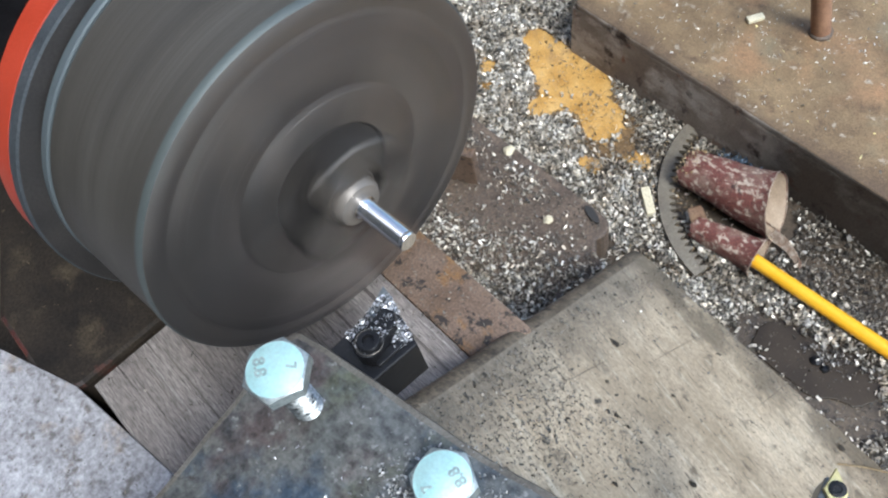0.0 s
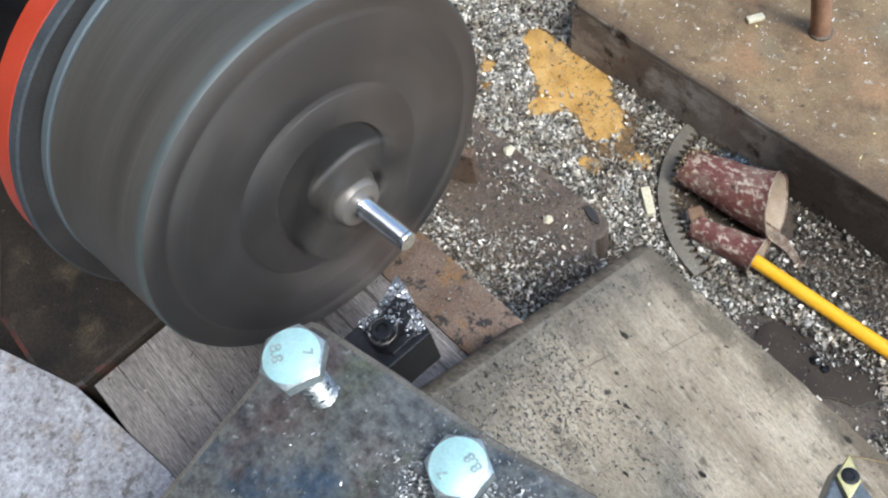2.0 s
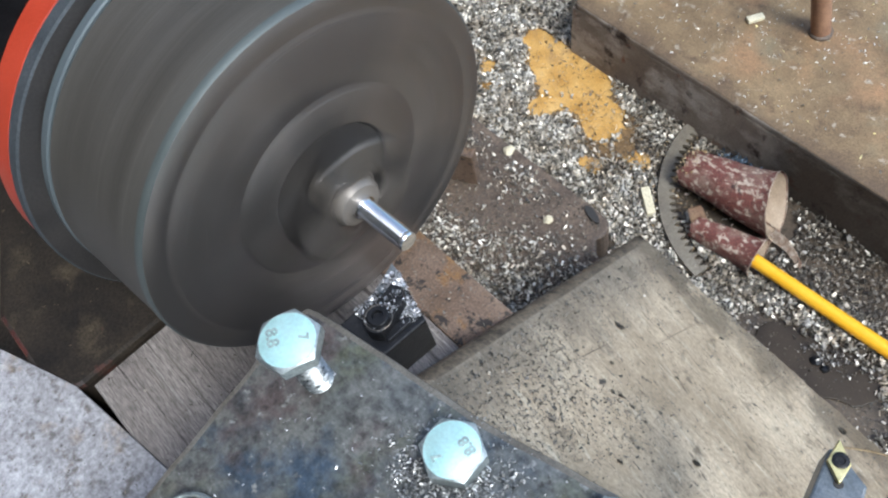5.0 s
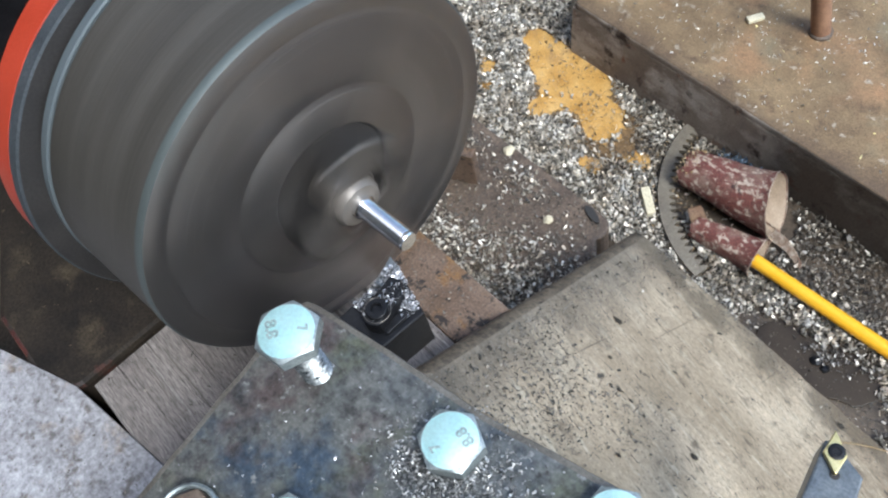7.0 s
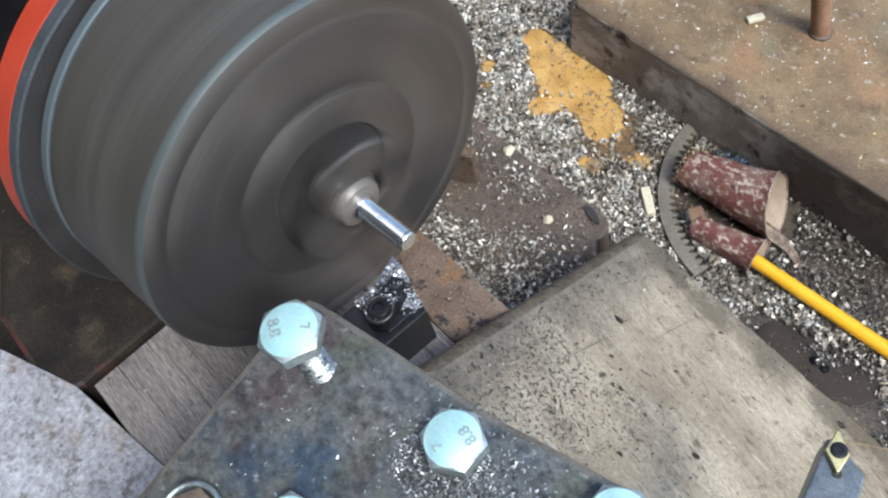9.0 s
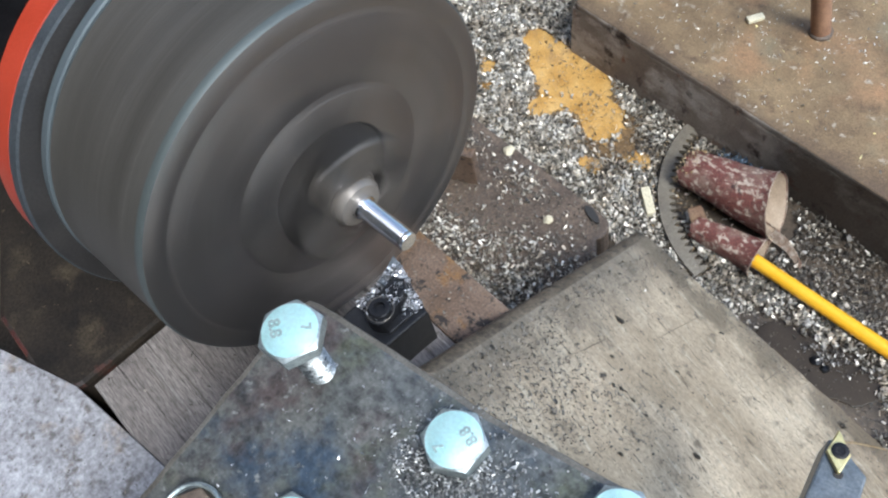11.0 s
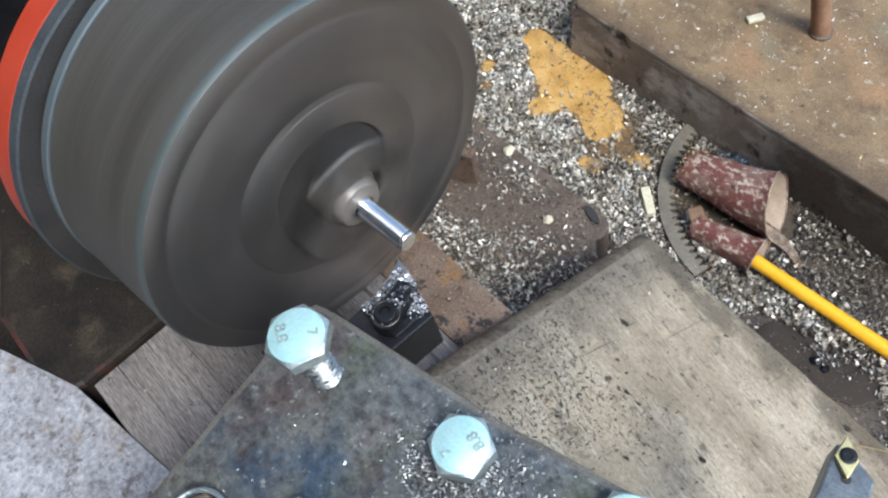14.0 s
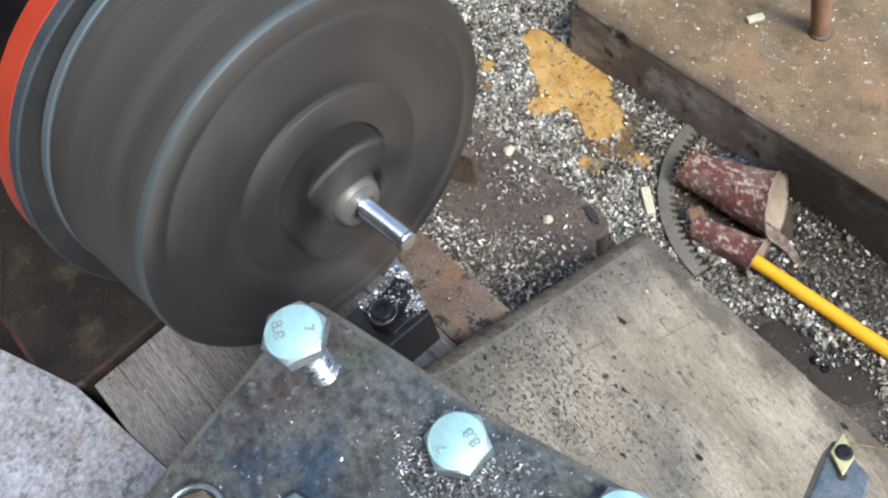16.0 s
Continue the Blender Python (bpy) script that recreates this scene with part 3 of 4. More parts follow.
def bolt(parent, x, y, top, af=0.0196, high=0.0076, turn=0.0, thread_to=None, shiny=True, marks=True):
    """A hexagon bolt with a chamfered head; the thread shows where the head stands off the plate."""
    seg = 48
    bm = B()
    rin = af / 2 * 0.955
    rows = [[], [], []]
    for i in range(seg):
        a = 2 * math.pi * i / seg
        h = (a % (math.pi / 3)) - math.pi / 6
        rh = af / 2 / math.cos(h)
        c, s = math.cos(a + turn), math.sin(a + turn)
        rows[0].append(bm.verts.new((x + rin * c, y + rin * s, top)))
        rows[1].append(bm.verts.new((x + rh * c, y + rh * s, top - 0.5 * (rh - rin) - 0.0002)))
        rows[2].append(bm.verts.new((x + rh * c, y + rh * s, top - high)))
    bm.faces.new(rows[0])
    for a, b in ((rows[0], rows[1]), (rows[1], rows[2])):
        for i in range(seg):
            bm.faces.new((a[i - 1], b[i - 1], b[i], a[i]))
    bm.faces.new(rows[2][::-1])
    bmesh.ops.recalc_face_normals(bm, faces=bm.faces)
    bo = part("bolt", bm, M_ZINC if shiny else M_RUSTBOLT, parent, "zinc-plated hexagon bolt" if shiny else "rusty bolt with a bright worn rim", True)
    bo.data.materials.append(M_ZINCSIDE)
    # shading by colour: faces turned from the sky take the dimmer zinc
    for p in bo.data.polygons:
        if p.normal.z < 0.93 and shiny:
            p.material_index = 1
    if thread_to is not None:
        prof, z, r = [], 0.0, 0.0054
        depth = top - high - thread_to + 0.004
        while z < depth:
            prof += [(z, r), (z + 0.0003, r), (z + 0.0011, r - 0.0013), (z + 0.0016, r - 0.0013)]
            z += 0.0022
        bm = revolve(B(), prof, 32)
        bmesh.ops.transform(bm, matrix=Matrix.Translation((x, y, top - high)) @ Matrix.Rotation(radians(90), 4, "Y"), verts=bm.verts)
        part("thread", bm, M_THREAD, bo, "bright threaded shank")
    if marks:
        for body, size, dx, dy, ta in (("8.8", 0.0052, -0.0008, -0.0049, 0.25), ("7", 0.0044, -0.0006, 0.0052, 0.2)):
            bm = text_mesh(body, size)
            c = Matrix.Translation((x, y, top + 0.00012)) @ Matrix.Rotation(turn + marks, 4, "Z") @ Matrix.Translation((dx, dy, 0)) @ Matrix.Rotation(ta, 4, "Z")
            bmesh.ops.transform(bm, matrix=c, verts=bm.verts)
            part("stamped_mark", bm, M_MARK, bo)
    return bo


GA, GB, GC = -0.2872, -0.9063, 0.2182


def guard_z(x, y):
    return GA * x + GB * y + GC


def build_carriage():
    ca = thing("lathe_carriage", "lathe carriage with a steel tool post and a slanted chip guard", "carriage")
    part("saddle", box(B(), 0.075, -0.128, 0.1662, 0.30, -0.048, 0.186, 0.003), M_HEAD, ca)
    # body of the tool post below its clamping plate
    o = [(0.062, -0.050), (0.185, -0.024), (0.205, -0.150), (0.066, -0.150)]
    part("post", prism(B(), o, 0.186, 0.2555), M_HEAD, ca)
    o = [(0.0290, -0.0372), (0.0330, -0.0357), (0.0592, -0.0302), (0.0845, -0.0258), (0.1083, -0.0215), (0.135, -0.0140), (0.1603, -0.0075), (0.24, 0.012),
         (0.26, -0.18), (0.0541, -0.18), (0.0402, -0.1092), (0.0314, -0.0645), (0.0278, -0.0412)]
    o = [(x0 + (x1 - x0) * i / k + 0.0005 * noise.noise((40 * x0 + i, 3.0, 1.0)), y0 + (y1 - y0) * i / k + 0.0005 * noise.noise((40 * y0 + i, 5.0, 1.0)))
         for (x0, y0), (x1, y1) in zip(o, o[1:] + o[:1]) for k in (max(1, int(math.hypot(x1 - x0, y1 - y0) / 0.008)),) for i in range(k)]
    pl = part("clamping_plate", prism(B(), o, 0.2556, 0.268, 0.0028), M_PLATE, ca, "blue-grey oily steel plate with worn edges", True)
    pl.data.materials.append(M_EDGE)
    for p in pl.data.polygons:
        if 0.1 < p.normal.z < 0.97:
            p.material_index = 1
    bolt(ca, 0.0548, -0.0522, 0.3040, af=0.0194, high=0.0056, turn=0.20, thread_to=0.268, marks=-0.95)
    bolt(ca, 0.1079, -0.0369, 0.2757, turn=0.62, marks=2.1)
    bolt(ca, 0.0644, -0.1136, 0.2735, af=0.0160, turn=0.1, high=0.0057, shiny=False, marks=0)
    bm = revolve(B(), [(0.0, 0.0092), (0.0016, 0.0093), (0.0022, 0.0100), (0.0016, 0.0108), (0.0, 0.0110)], 48)
    bmesh.ops.transform(bm, matrix=Matrix.Translation((0.0644, -0.1136, 0.2722)) @ Matrix.Rotation(radians(-90), 4, "Y"), verts=bm.verts)
    part("washer", bm, M_ZINCSIDE, ca, "bright worn washer round the rusty bolt", True)
    bolt(ca, 0.0903, -0.0925, 0.2740, turn=0.3, high=0.0062, marks=0)
    bolt(ca, 0.1606, -0.0187, 0.2740, turn=0.6, high=0.0062, marks=0)
    # slanted guard with a bent lip towards the chuck
    bm = B()
    nx, ny = 64, 24
    def corner(u, v):
        y = -0.042 + v * (0.156 + 0.012 * u + 0.042)
        x = (0.0615 - 0.171 * (y + 0.0068)) * (1 - u) + 0.255 * u
        if v > 0.99 and u > 0:
            y += 0.0016 * noise.noise((x * 60, 3.0, 1.0)) + 0.0009 * noise.noise((x * 210, 8.0, 1.0))
        return x, y
    rows = []
    for i in range(-5, nx + 1):
        row = []
        for j in range(ny + 1):
            u, v = max(i, 0) / nx, j / ny
            x, y = corner(u, v)
            z = guard_z(x, y)
            if i < 0:
                a = radians(-i * 16)
                x -= 0.010 * math.sin(a)
                z -= 0.010 * (1 - math.cos(a))
            z += 0.0006 * noise.noise((x * 25, y * 25, 0.5))
            row.append(bm.verts.new((x, y, z)))
        rows.append(row)
    for a, b in zip(rows, rows[1:]):
        for j in range(ny):
            bm.faces.new((a[j], b[j], b[j + 1], a[j + 1]))
    bmesh.ops.recalc_face_normals(bm, faces=bm.faces)
    if sum(f.normal.z for f in bm.faces) < 0:
        bmesh.ops.reverse_faces(bm, faces=bm.faces)
    ob = part("chip_guard", bm, M_GUARD, ca, "beige stained metal sheet with black smudges", True)
    ob.data.materials.append(M_LIP)
    for p in ob.data.polygons:
        if p.index < 5 * ny:
            p.material_index = 1
    uses = Counter(k for p in ob.data.polygons for k in p.edge_keys)
    for e in ob.data.edges:
        if uses[e.key] == 1:
            e.use_edge_sharp = True
    so = ob.modifiers.new("thick", "SOLIDIFY")
    so.thickness, so.offset = 0.0022, -1
    def on_guard(x, y, h=0.0):
        return Vector((x, y, guard_z(x, y) + h))
    for x, y, r, seed in ((0.0751, 0.0829, 0.0032, 1), (0.1053, 0.0492, 0.0028, 2), (0.1126, 0.0492, 0.0016, 3), (0.1487, 0.0526, 0.0026, 4), (0.1119, 0.0854, 0.0017, 5), (0.1291, 0.0212, 0.0020, 6), (0.1843, 0.1522, 0.0042, 7), (0.0900, 0.0600, 0.0014, 8)):
        ring = []
        bm = B()
        for i in range(26):
            a = 2 * math.pi * i / 26
            k = 0.55 * r * (1 + 0.8 * noise.noise((seed, 1.6 * math.cos(a), 1.6 * math.sin(a))) + 0.3 * noise.noise((seed + 9, 4 * math.cos(a), 4 * math.sin(a))))
            ring.append(bm.verts.new(on_guard(x + 1.3 * k * math.cos(a), y + 0.8 * k * math.sin(a), 0.0011)))
        bm.faces.new(ring)
        bmesh.ops.solidify(bm, geom=bm.faces[:], thickness=0.0004)
        part("grease_smear", bm, M_SMEAR, ca, "dark greasy smear")
    bm, rows = B(), []
    for i in range(13):
        t = i / 12
        c = on_guard(0.1885 + 0.024 * t, 0.1385 + 0.028 * t + 0.0015 * math.sin(3 * t), 0.0018)
        rows.append([bm.verts.new(c + Vector(v) * 0.00045) for v in ((1, -0.8, 0), (0, 0, 1), (-1, 0.8, 0))])
    for a, b in zip(rows, rows[1:]):
        for j in range(3):
            bm.faces.new((a[j], b[j], b[(j + 1) % 3], a[(j + 1) % 3]))
    part("swarf_strand", bm, M_GRIT, ca, "thin tan strand of swarf")
    part("guard_bracket", box(B(), 0.09, -0.0465, 0.188, 0.20, -0.030, 0.208, 0.001), M_HEAD, ca)
    return ca


def build_tools():
    # black turning tool beside the work
    tt = thing("turning_tool", "black turning tool with clamp, covered with bright swarf", "lathe tool")
    o = [(0.0330, -0.0030), (0.0400, -0.0040), (0.0590, -0.0088), (0.0580, -0.030), (0.0590, -0.09), (0.0365, -0.09), (0.0362, -0.020)]
    part("shank", prism(B(), o, 0.2310, 0.2545, 0.0008), M_BLACK, tt)
    o = [(0.0330, -0.0024), (0.0392, -0.0035), (0.0445, -0.0130), (0.0375, -0.0140)]
    part("insert", prism(B(), o, 0.2546, 0.2582, 0.0004), M_SHANK, tt, "small carbide insert")
    pts = []
    for i in range(13):
        a = radians(150 + 15 * i)
        pts.append((0.0487 + 0.0062 * math.cos(a), -0.0215 + 0.0062 * math.sin(a)))
    pts += [(0.0500, -0.0100), (0.0455, -0.0070), (0.0415, -0.0090)]
    part("clamp", prism(B(), pts, 0.2546, 0.2620, 0.0009), M_BLACK, tt, "black clamp finger")
    bm = revolve(B(), [(-0.004, 0.0042), (0.0012, 0.0042), (0.0016, 0.0038), (0.0016, 0.0022), (-0.001, 0.002), (-0.001, 0.0)], 32)
    bmesh.ops.transform(bm, matrix=Matrix.Translation((0.0487, -0.0215, 0.2622)) @ Matrix.Rotation(radians(-90), 4, "Y"), verts=bm.verts)
    part("clamp_screw", bm, M_BLACK, tt, "socket screw", True)
    bm = revolve(B(), [(0.0, 0.0049), (0.0004, 0.0050), (0.0005, 0.0052), (0.0004, 0.0054), (0.0, 0.0054)], 40)
    bmesh.ops.transform(bm, matrix=Matrix.Translation((0.0487, -0.0215, 0.2616)) @ Matrix.Rotation(radians(-90), 4, "Y"), verts=bm.verts)
    part("worn_ring", bm, M_JAW, tt, "worn grey ring round the screw", True)
    part("side_pad", box(B(), 0.0522, -0.0245, 0.2546, 0.0560, -0.0120, 0.2562, 0.0006), M_BLACK, tt)
    # second tool with a gold insert
    st = thing("insert_tool", "grey tool holder with a gold diamond insert", "lathe tool")
    o = [(0.1872, 0.0590), (0.1890, 0.0615), (0.1975, 0.0585), (0.2035, 0.0568), (0.2065, 0.0485), (0.232, -0.03), (0.236, -0.05), (0.208, -0.05), (0.1935, 0.0360), (0.1905, 0.0470)]
    part("shank", prism(B(), o, 0.2150, 0.2318, 0.001), M_SHANK, st)
    o = [(0.1877, 0.0631), (0.1884, 0.0628), (0.1956, 0.0585), (0.1965, 0.0512), (0.1960, 0.0507), (0.1889, 0.0545)]
    part("insert", prism(B(), o, 0.2319, 0.2345, 0.0004), M_GOLD, st, "gold coated diamond insert")
    bm = revolve(B(), [(-0.002, 0.0029), (0.0003, 0.0029), (0.0005, 0.0024), (0.0005, 0.0014), (0.0002, 0.0012), (0.0002, 0.0)], 24)
    bmesh.ops.transform(bm, matrix=Matrix.Translation((0.1922, 0.0572, 0.2346)) @ Matrix.Rotation(radians(-90), 4, "Y"), verts=bm.verts)
    part("insert_screw", bm, M_BLACK, st, "dark insert screw", True)
    o = [(0.1963 + 0.0017 * math.cos(a * 0.524), 0.0511 + 0.0016 * math.sin(a * 0.524)) for a in range(12)]
    part("relief_hole", prism(B(), o, 0.2317, 0.2321), M_SLOT, st)
    return tt, st


# ---- loose things on the floor ----
def build_loose():
    # toothed ring, half buried
    bm = B()
    cx, cy, ro, ri = 0.0735, 0.2835, 0.1015, 0.0940
    rows = []
    n = 174
    for i in range(n + 1):
        a = radians(172 + 89 * i / n)
        tooth = (0.0, 0.0, 0.0014, 0.0032, 0.0048, 0.0048, 0.0012)[i % 7]
        r0 = ri - tooth
        rows.append([bm.verts.new((cx + r * math.cos(a), cy + r * math.sin(a), z)) for r, z in ((ro, 0.0035), (ro, 0.0062), (r0, 0.0062), (r0, 0.0035))])
    for a, b in zip(rows, rows[1:]):
        for j in range(4):
            bm.faces.new((a[j], b[j], b[(j + 1) % 4], a[(j + 1) % 4]))
    bm.faces.new(rows[0]), bm.faces.new(rows[-1][::-1])
    bmesh.ops.recalc_face_normals(bm, faces=bm.faces)
    tagged(part("saw_ring", bm, M_BLADE), "dull toothed steel ring half buried in swarf", "saw ring")

    def cone(name, p0, p1, r0, r1, slant, label, seed):
        th = thing(name, label, "abrasive roll")
        ax = (Vector(p1) - Vector(p0))
        q = ax.to_track_quat("X", "Z").to_matrix().to_4x4()
        m = Matrix.Translation(p0) @ q
        length = ax.length
        for nm, dr, mt in (("outer_cloth", 0.0, M_SAND), ("backing", -0.0013, M_BACKING)):
            bm = B()
            seg, st = 56, 14
            grid = []
            for i in range(st + 1):
                t = i / st
                row = []
                for k in range(seg + 1):
                    a = 2 * math.pi * 1.06 * k / seg - 1.75
                    r = r0 + (r1 - r0) * t + dr + 0.0022 * k / seg + 0.0016 * max(0.0, t - 0.9) / 0.1 + 0.0010 * noise.noise((3 * t + seed, math.cos(a) * 1.5, math.sin(a) * 1.5))
                    e = 0.0
                    if i > st - 4:
                        e = -slant * (math.cos(a) + math.sin(a)) * (i - st + 4) / 4 + 0.0007 * noise.noise((seed, 2.5 * math.cos(a), 2.5 * math.sin(a)))
                    if i == 0:
                        e = 0.004 * noise.noise((seed + 4, 3 * math.cos(a), 3 * math.sin(a)))
                    row.append(bm.verts.new((t * length + e, r * math.cos(a), r * math.sin(a))))
                grid.append(row)
            for a, b in zip(grid, grid[1:]):
                for k in range(seg):
                    bm.faces.new((a[k], a[k + 1], b[k + 1], b[k]))
            bmesh.ops.transform(bm, matrix=m, verts=bm.verts)
            part(nm, bm, mt, th, "" if nm == "outer_cloth" else "tan cloth backing", True)
            if nm == "outer_cloth":
                mouth = [v.co.copy() for v in th.children[0].data.vertices[-(seg + 1):]]
        inner = [v.co.copy() for v in th.children[1].data.vertices[-(seg + 1):]]
        # frayed lip that closes the cloth at its mouth
        bm, ring = B(), []
        out = ax.normalized()
        for k, (a, b) in enumerate(zip(mouth, inner)):
            w = 0.0009 + 0.0006 * noise.noise((seed, k * 0.9, 2.0))
            ring.append([bm.verts.new(a + 0.0002 * (a - b).normalized()), bm.verts.new((a + b) / 2 + out * w), bm.verts.new(b)])
        for a, b in zip(ring, ring[1:]):
            bm.faces.new((a[0], b[0], b[1], a[1])), bm.faces.new((a[1], b[1], b[2], a[2]))
        part("frayed_lip", bm, M_FRAY, th, "pale frayed lip", True)
        return th

    rolled = cone("abrasive_roll", (0.0010, 0.2440, 0.0150), (0.0672, 0.2528, 0.0222), 0.0120, 0.0203, 0.0050, "red-brown roll of worn abrasive cloth with tan backing", 1.0)
    bm = B()
    rows = []
    for i in range(9):
        t = i / 8
        c = Vector((0.0735 + 0.0295 * t, 0.2415 + 0.0020 * math.sin(3.1 * t) - 0.0065 * t, 0.0065 + 0.0030 * math.sin(3.1 * t) - 0.003 * t))
        w = Vector((0.0010, 0.0034, 0.0032)) * (1 - 0.6 * t)
        rows.append([bm.verts.new(c + w), bm.verts.new(c - w)])
    for a, b in zip(rows, rows[1:]):
        bm.faces.new((a[0], b[0], b[1], a[1]))
    bmesh.ops.solidify(bm, geom=bm.faces[:], thickness=0.0008)
    part("frayed_tail", bm, M_FRAY, rolled, "curled tan strip at the mouth", True)
    slim = cone("abrasive_roll", (0.0330, 0.2130, 0.0082), (0.0800, 0.2193, 0.0120), 0.0064, 0.0112, 0.0, "narrow red-brown roll of abrasive cloth round a handle", 5.0)
    bm, rows = B(), []
    for i in range(8):
        t = i / 7
        c = Vector((0.0350 - 0.0095 * math.sin(1.9 * t), 0.2150 + 0.0070 * t, 0.0120 + 0.0060 * math.sin(3.0 * t)))
        w = Vector((0.0028, 0.0050, 0.0)) * (1 - 0.3 * t)
        rows.append([bm.verts.new(c + w), bm.verts.new(c - w)])
    for a, b in zip(rows, rows[1:]):
        bm.faces.new((a[0], b[0], b[1], a[1]))
    bmesh.ops.solidify(bm, geom=bm.faces[:], thickness=0.0008)
    part("curled_end", bm, M_FLAP, slim, "brown flap curling up at its end", True)
    bm = B()
    ax = Vector((0.30, 0.2250, 0.0052)) - Vector((0.0700, 0.2153, 0.0120))
    m = Matrix.Translation((0.0700, 0.2153, 0.0120)) @ ax.to_track_quat("X", "Z").to_matrix().to_4x4()
    revolve(bm, [(0.0, 0.0), (0.0, 0.0038), (0.004, 0.0047), (ax.length, 0.0048), (ax.length, 0.0)], 32)
    bmesh.ops.transform(bm, matrix=m, verts=bm.verts)
    tagged(part("handle", bm, M_YELLOW, None, "", True), "bright yellow painted wooden stick lying in swarf", "stick")
    # dark oil puddle
    o = []
    for i in range(48):
        a = 2 * math.pi * i / 48
        k = 1 + 0.16 * noise.noise((2 * math.cos(a), 2 * math.sin(a), 7.0))
        o.append((0.1500 + 0.0400 * k * math.cos(a), 0.1875 + 0.0205 * k * math.sin(a) + 0.006 * math.cos(a)))
    tagged(part("oil_puddle", prism(B(), o, 0.0, 0.0016, 0.0008), M_OIL), "dark brown oil puddle on the tray floor", "puddle", kind="structure")


# ---- swarf ----
def swarf(name, pts, size, material, seed, flat=0.6, parent=None, label="", normal=None):
    """Small bent flakes at the given places, joined into one piece of stuff."""
    rs = np.random.RandomState(seed)
    k = len(pts)
    ln = rs.uniform(size[0], size[1], k) * rs.uniform(0.6, 1.0, k)
    wd = ln * rs.uniform(0.2, 0.55, k)
    cu = ln * rs.uniform(0.08, 0.45, k)
    loc = np.zeros((k, 6, 3))
    for i, (u, v) in enumerate(((-0.5, -0.5), (-0.5, 0.5), (0, -0.5), (0, 0.5), (0.5, -0.5), (0.5, 0.5))):
        loc[:, i, 0], loc[:, i, 1] = u * ln, v * wd * rs.uniform(0.7, 1.1, k)
        loc[:, i, 2] = cu * (1 - 4 * u * u)
    yaw, pit, rol = rs.uniform(0, 6.283, k), rs.normal(0, flat, k), rs.normal(0, flat, k)
    def turn(p, a, i, j):
        c, s = np.cos(a)[:, None], np.sin(a)[:, None]
        x, y = p[:, :, i].copy(), p[:, :, j].copy()
        p[:, :, i], p[:, :, j] = c * x - s * y, s * x + c * y
    turn(loc, rol, 1, 2), turn(loc, pit, 0, 2), turn(loc, yaw, 0, 1)
    loc[:, :, 2] -= loc[:, :, 2].min(axis=1)[:, None] * 0.8
    if normal is not None:
        q = Vector((0, 0, 1)).rotation_difference(Vector(normal)).to_matrix()
        loc = loc @ np.array(q).T
    loc += np.asarray(pts)[:, None, :]
    base = (np.arange(k) * 6)[:, None]
    faces = np.concatenate([base + [0, 2, 3, 1], base + [2, 4, 5, 3]])
    me = bpy.data.meshes.new(name)
    me.from_pydata(loc.reshape(-1, 3).tolist(), [], faces.tolist())
    me.materials.append(material)
    ob = new(name, me)
    if parent is not None:
        ob.parent = parent
    return tagged(ob, label, "" if parent is not None else "swarf", kind="stuff")


def curls(name, pts, material, seed, label):
    """Longer curled ribbons of swarf."""
    rs = random.Random(seed)
    vs, fs = [], []
    for p in pts:
        r, w, turns, pitch = rs.uniform(0.0014, 0.0046), rs.uniform(0.0005, 0.0011), rs.uniform(0.25, 0.8), rs.uniform(0, 0.003)
        m = Matrix.Translation(p) @ Euler((rs.uniform(-0.6, 0.6), rs.uniform(-0.6, 0.6), rs.uniform(0, 6.28))).to_matrix().to_4x4()
        k = 10
        for i in range(k + 1):
            a = 2 * math.pi * turns * i / k
            for z in (0, w):
                vs.append(m @ Vector((r * math.cos(a), r * math.sin(a), z + pitch * i / k)))
            if i:
                n = len(vs)
                fs.append((n - 4, n - 2, n - 1, n - 3))
    me = bpy.data.meshes.new(name)
    me.from_pydata([tuple(v) for v in vs], [], fs)
    me.materials.append(material)
    return tagged(new(name, me), label, "swarf", kind="stuff")


def scatter(seed, count, x0, x1, y0, y1, height, keep):
    rs = random.Random(seed)
    out = []
    while len(out) < count:
        x, y = rs.uniform(x0, x1), rs.uniform(y0, y1)
        if rs.random() < keep(x, y):
            out.append((x, y, height(x, y, rs)))
    return out


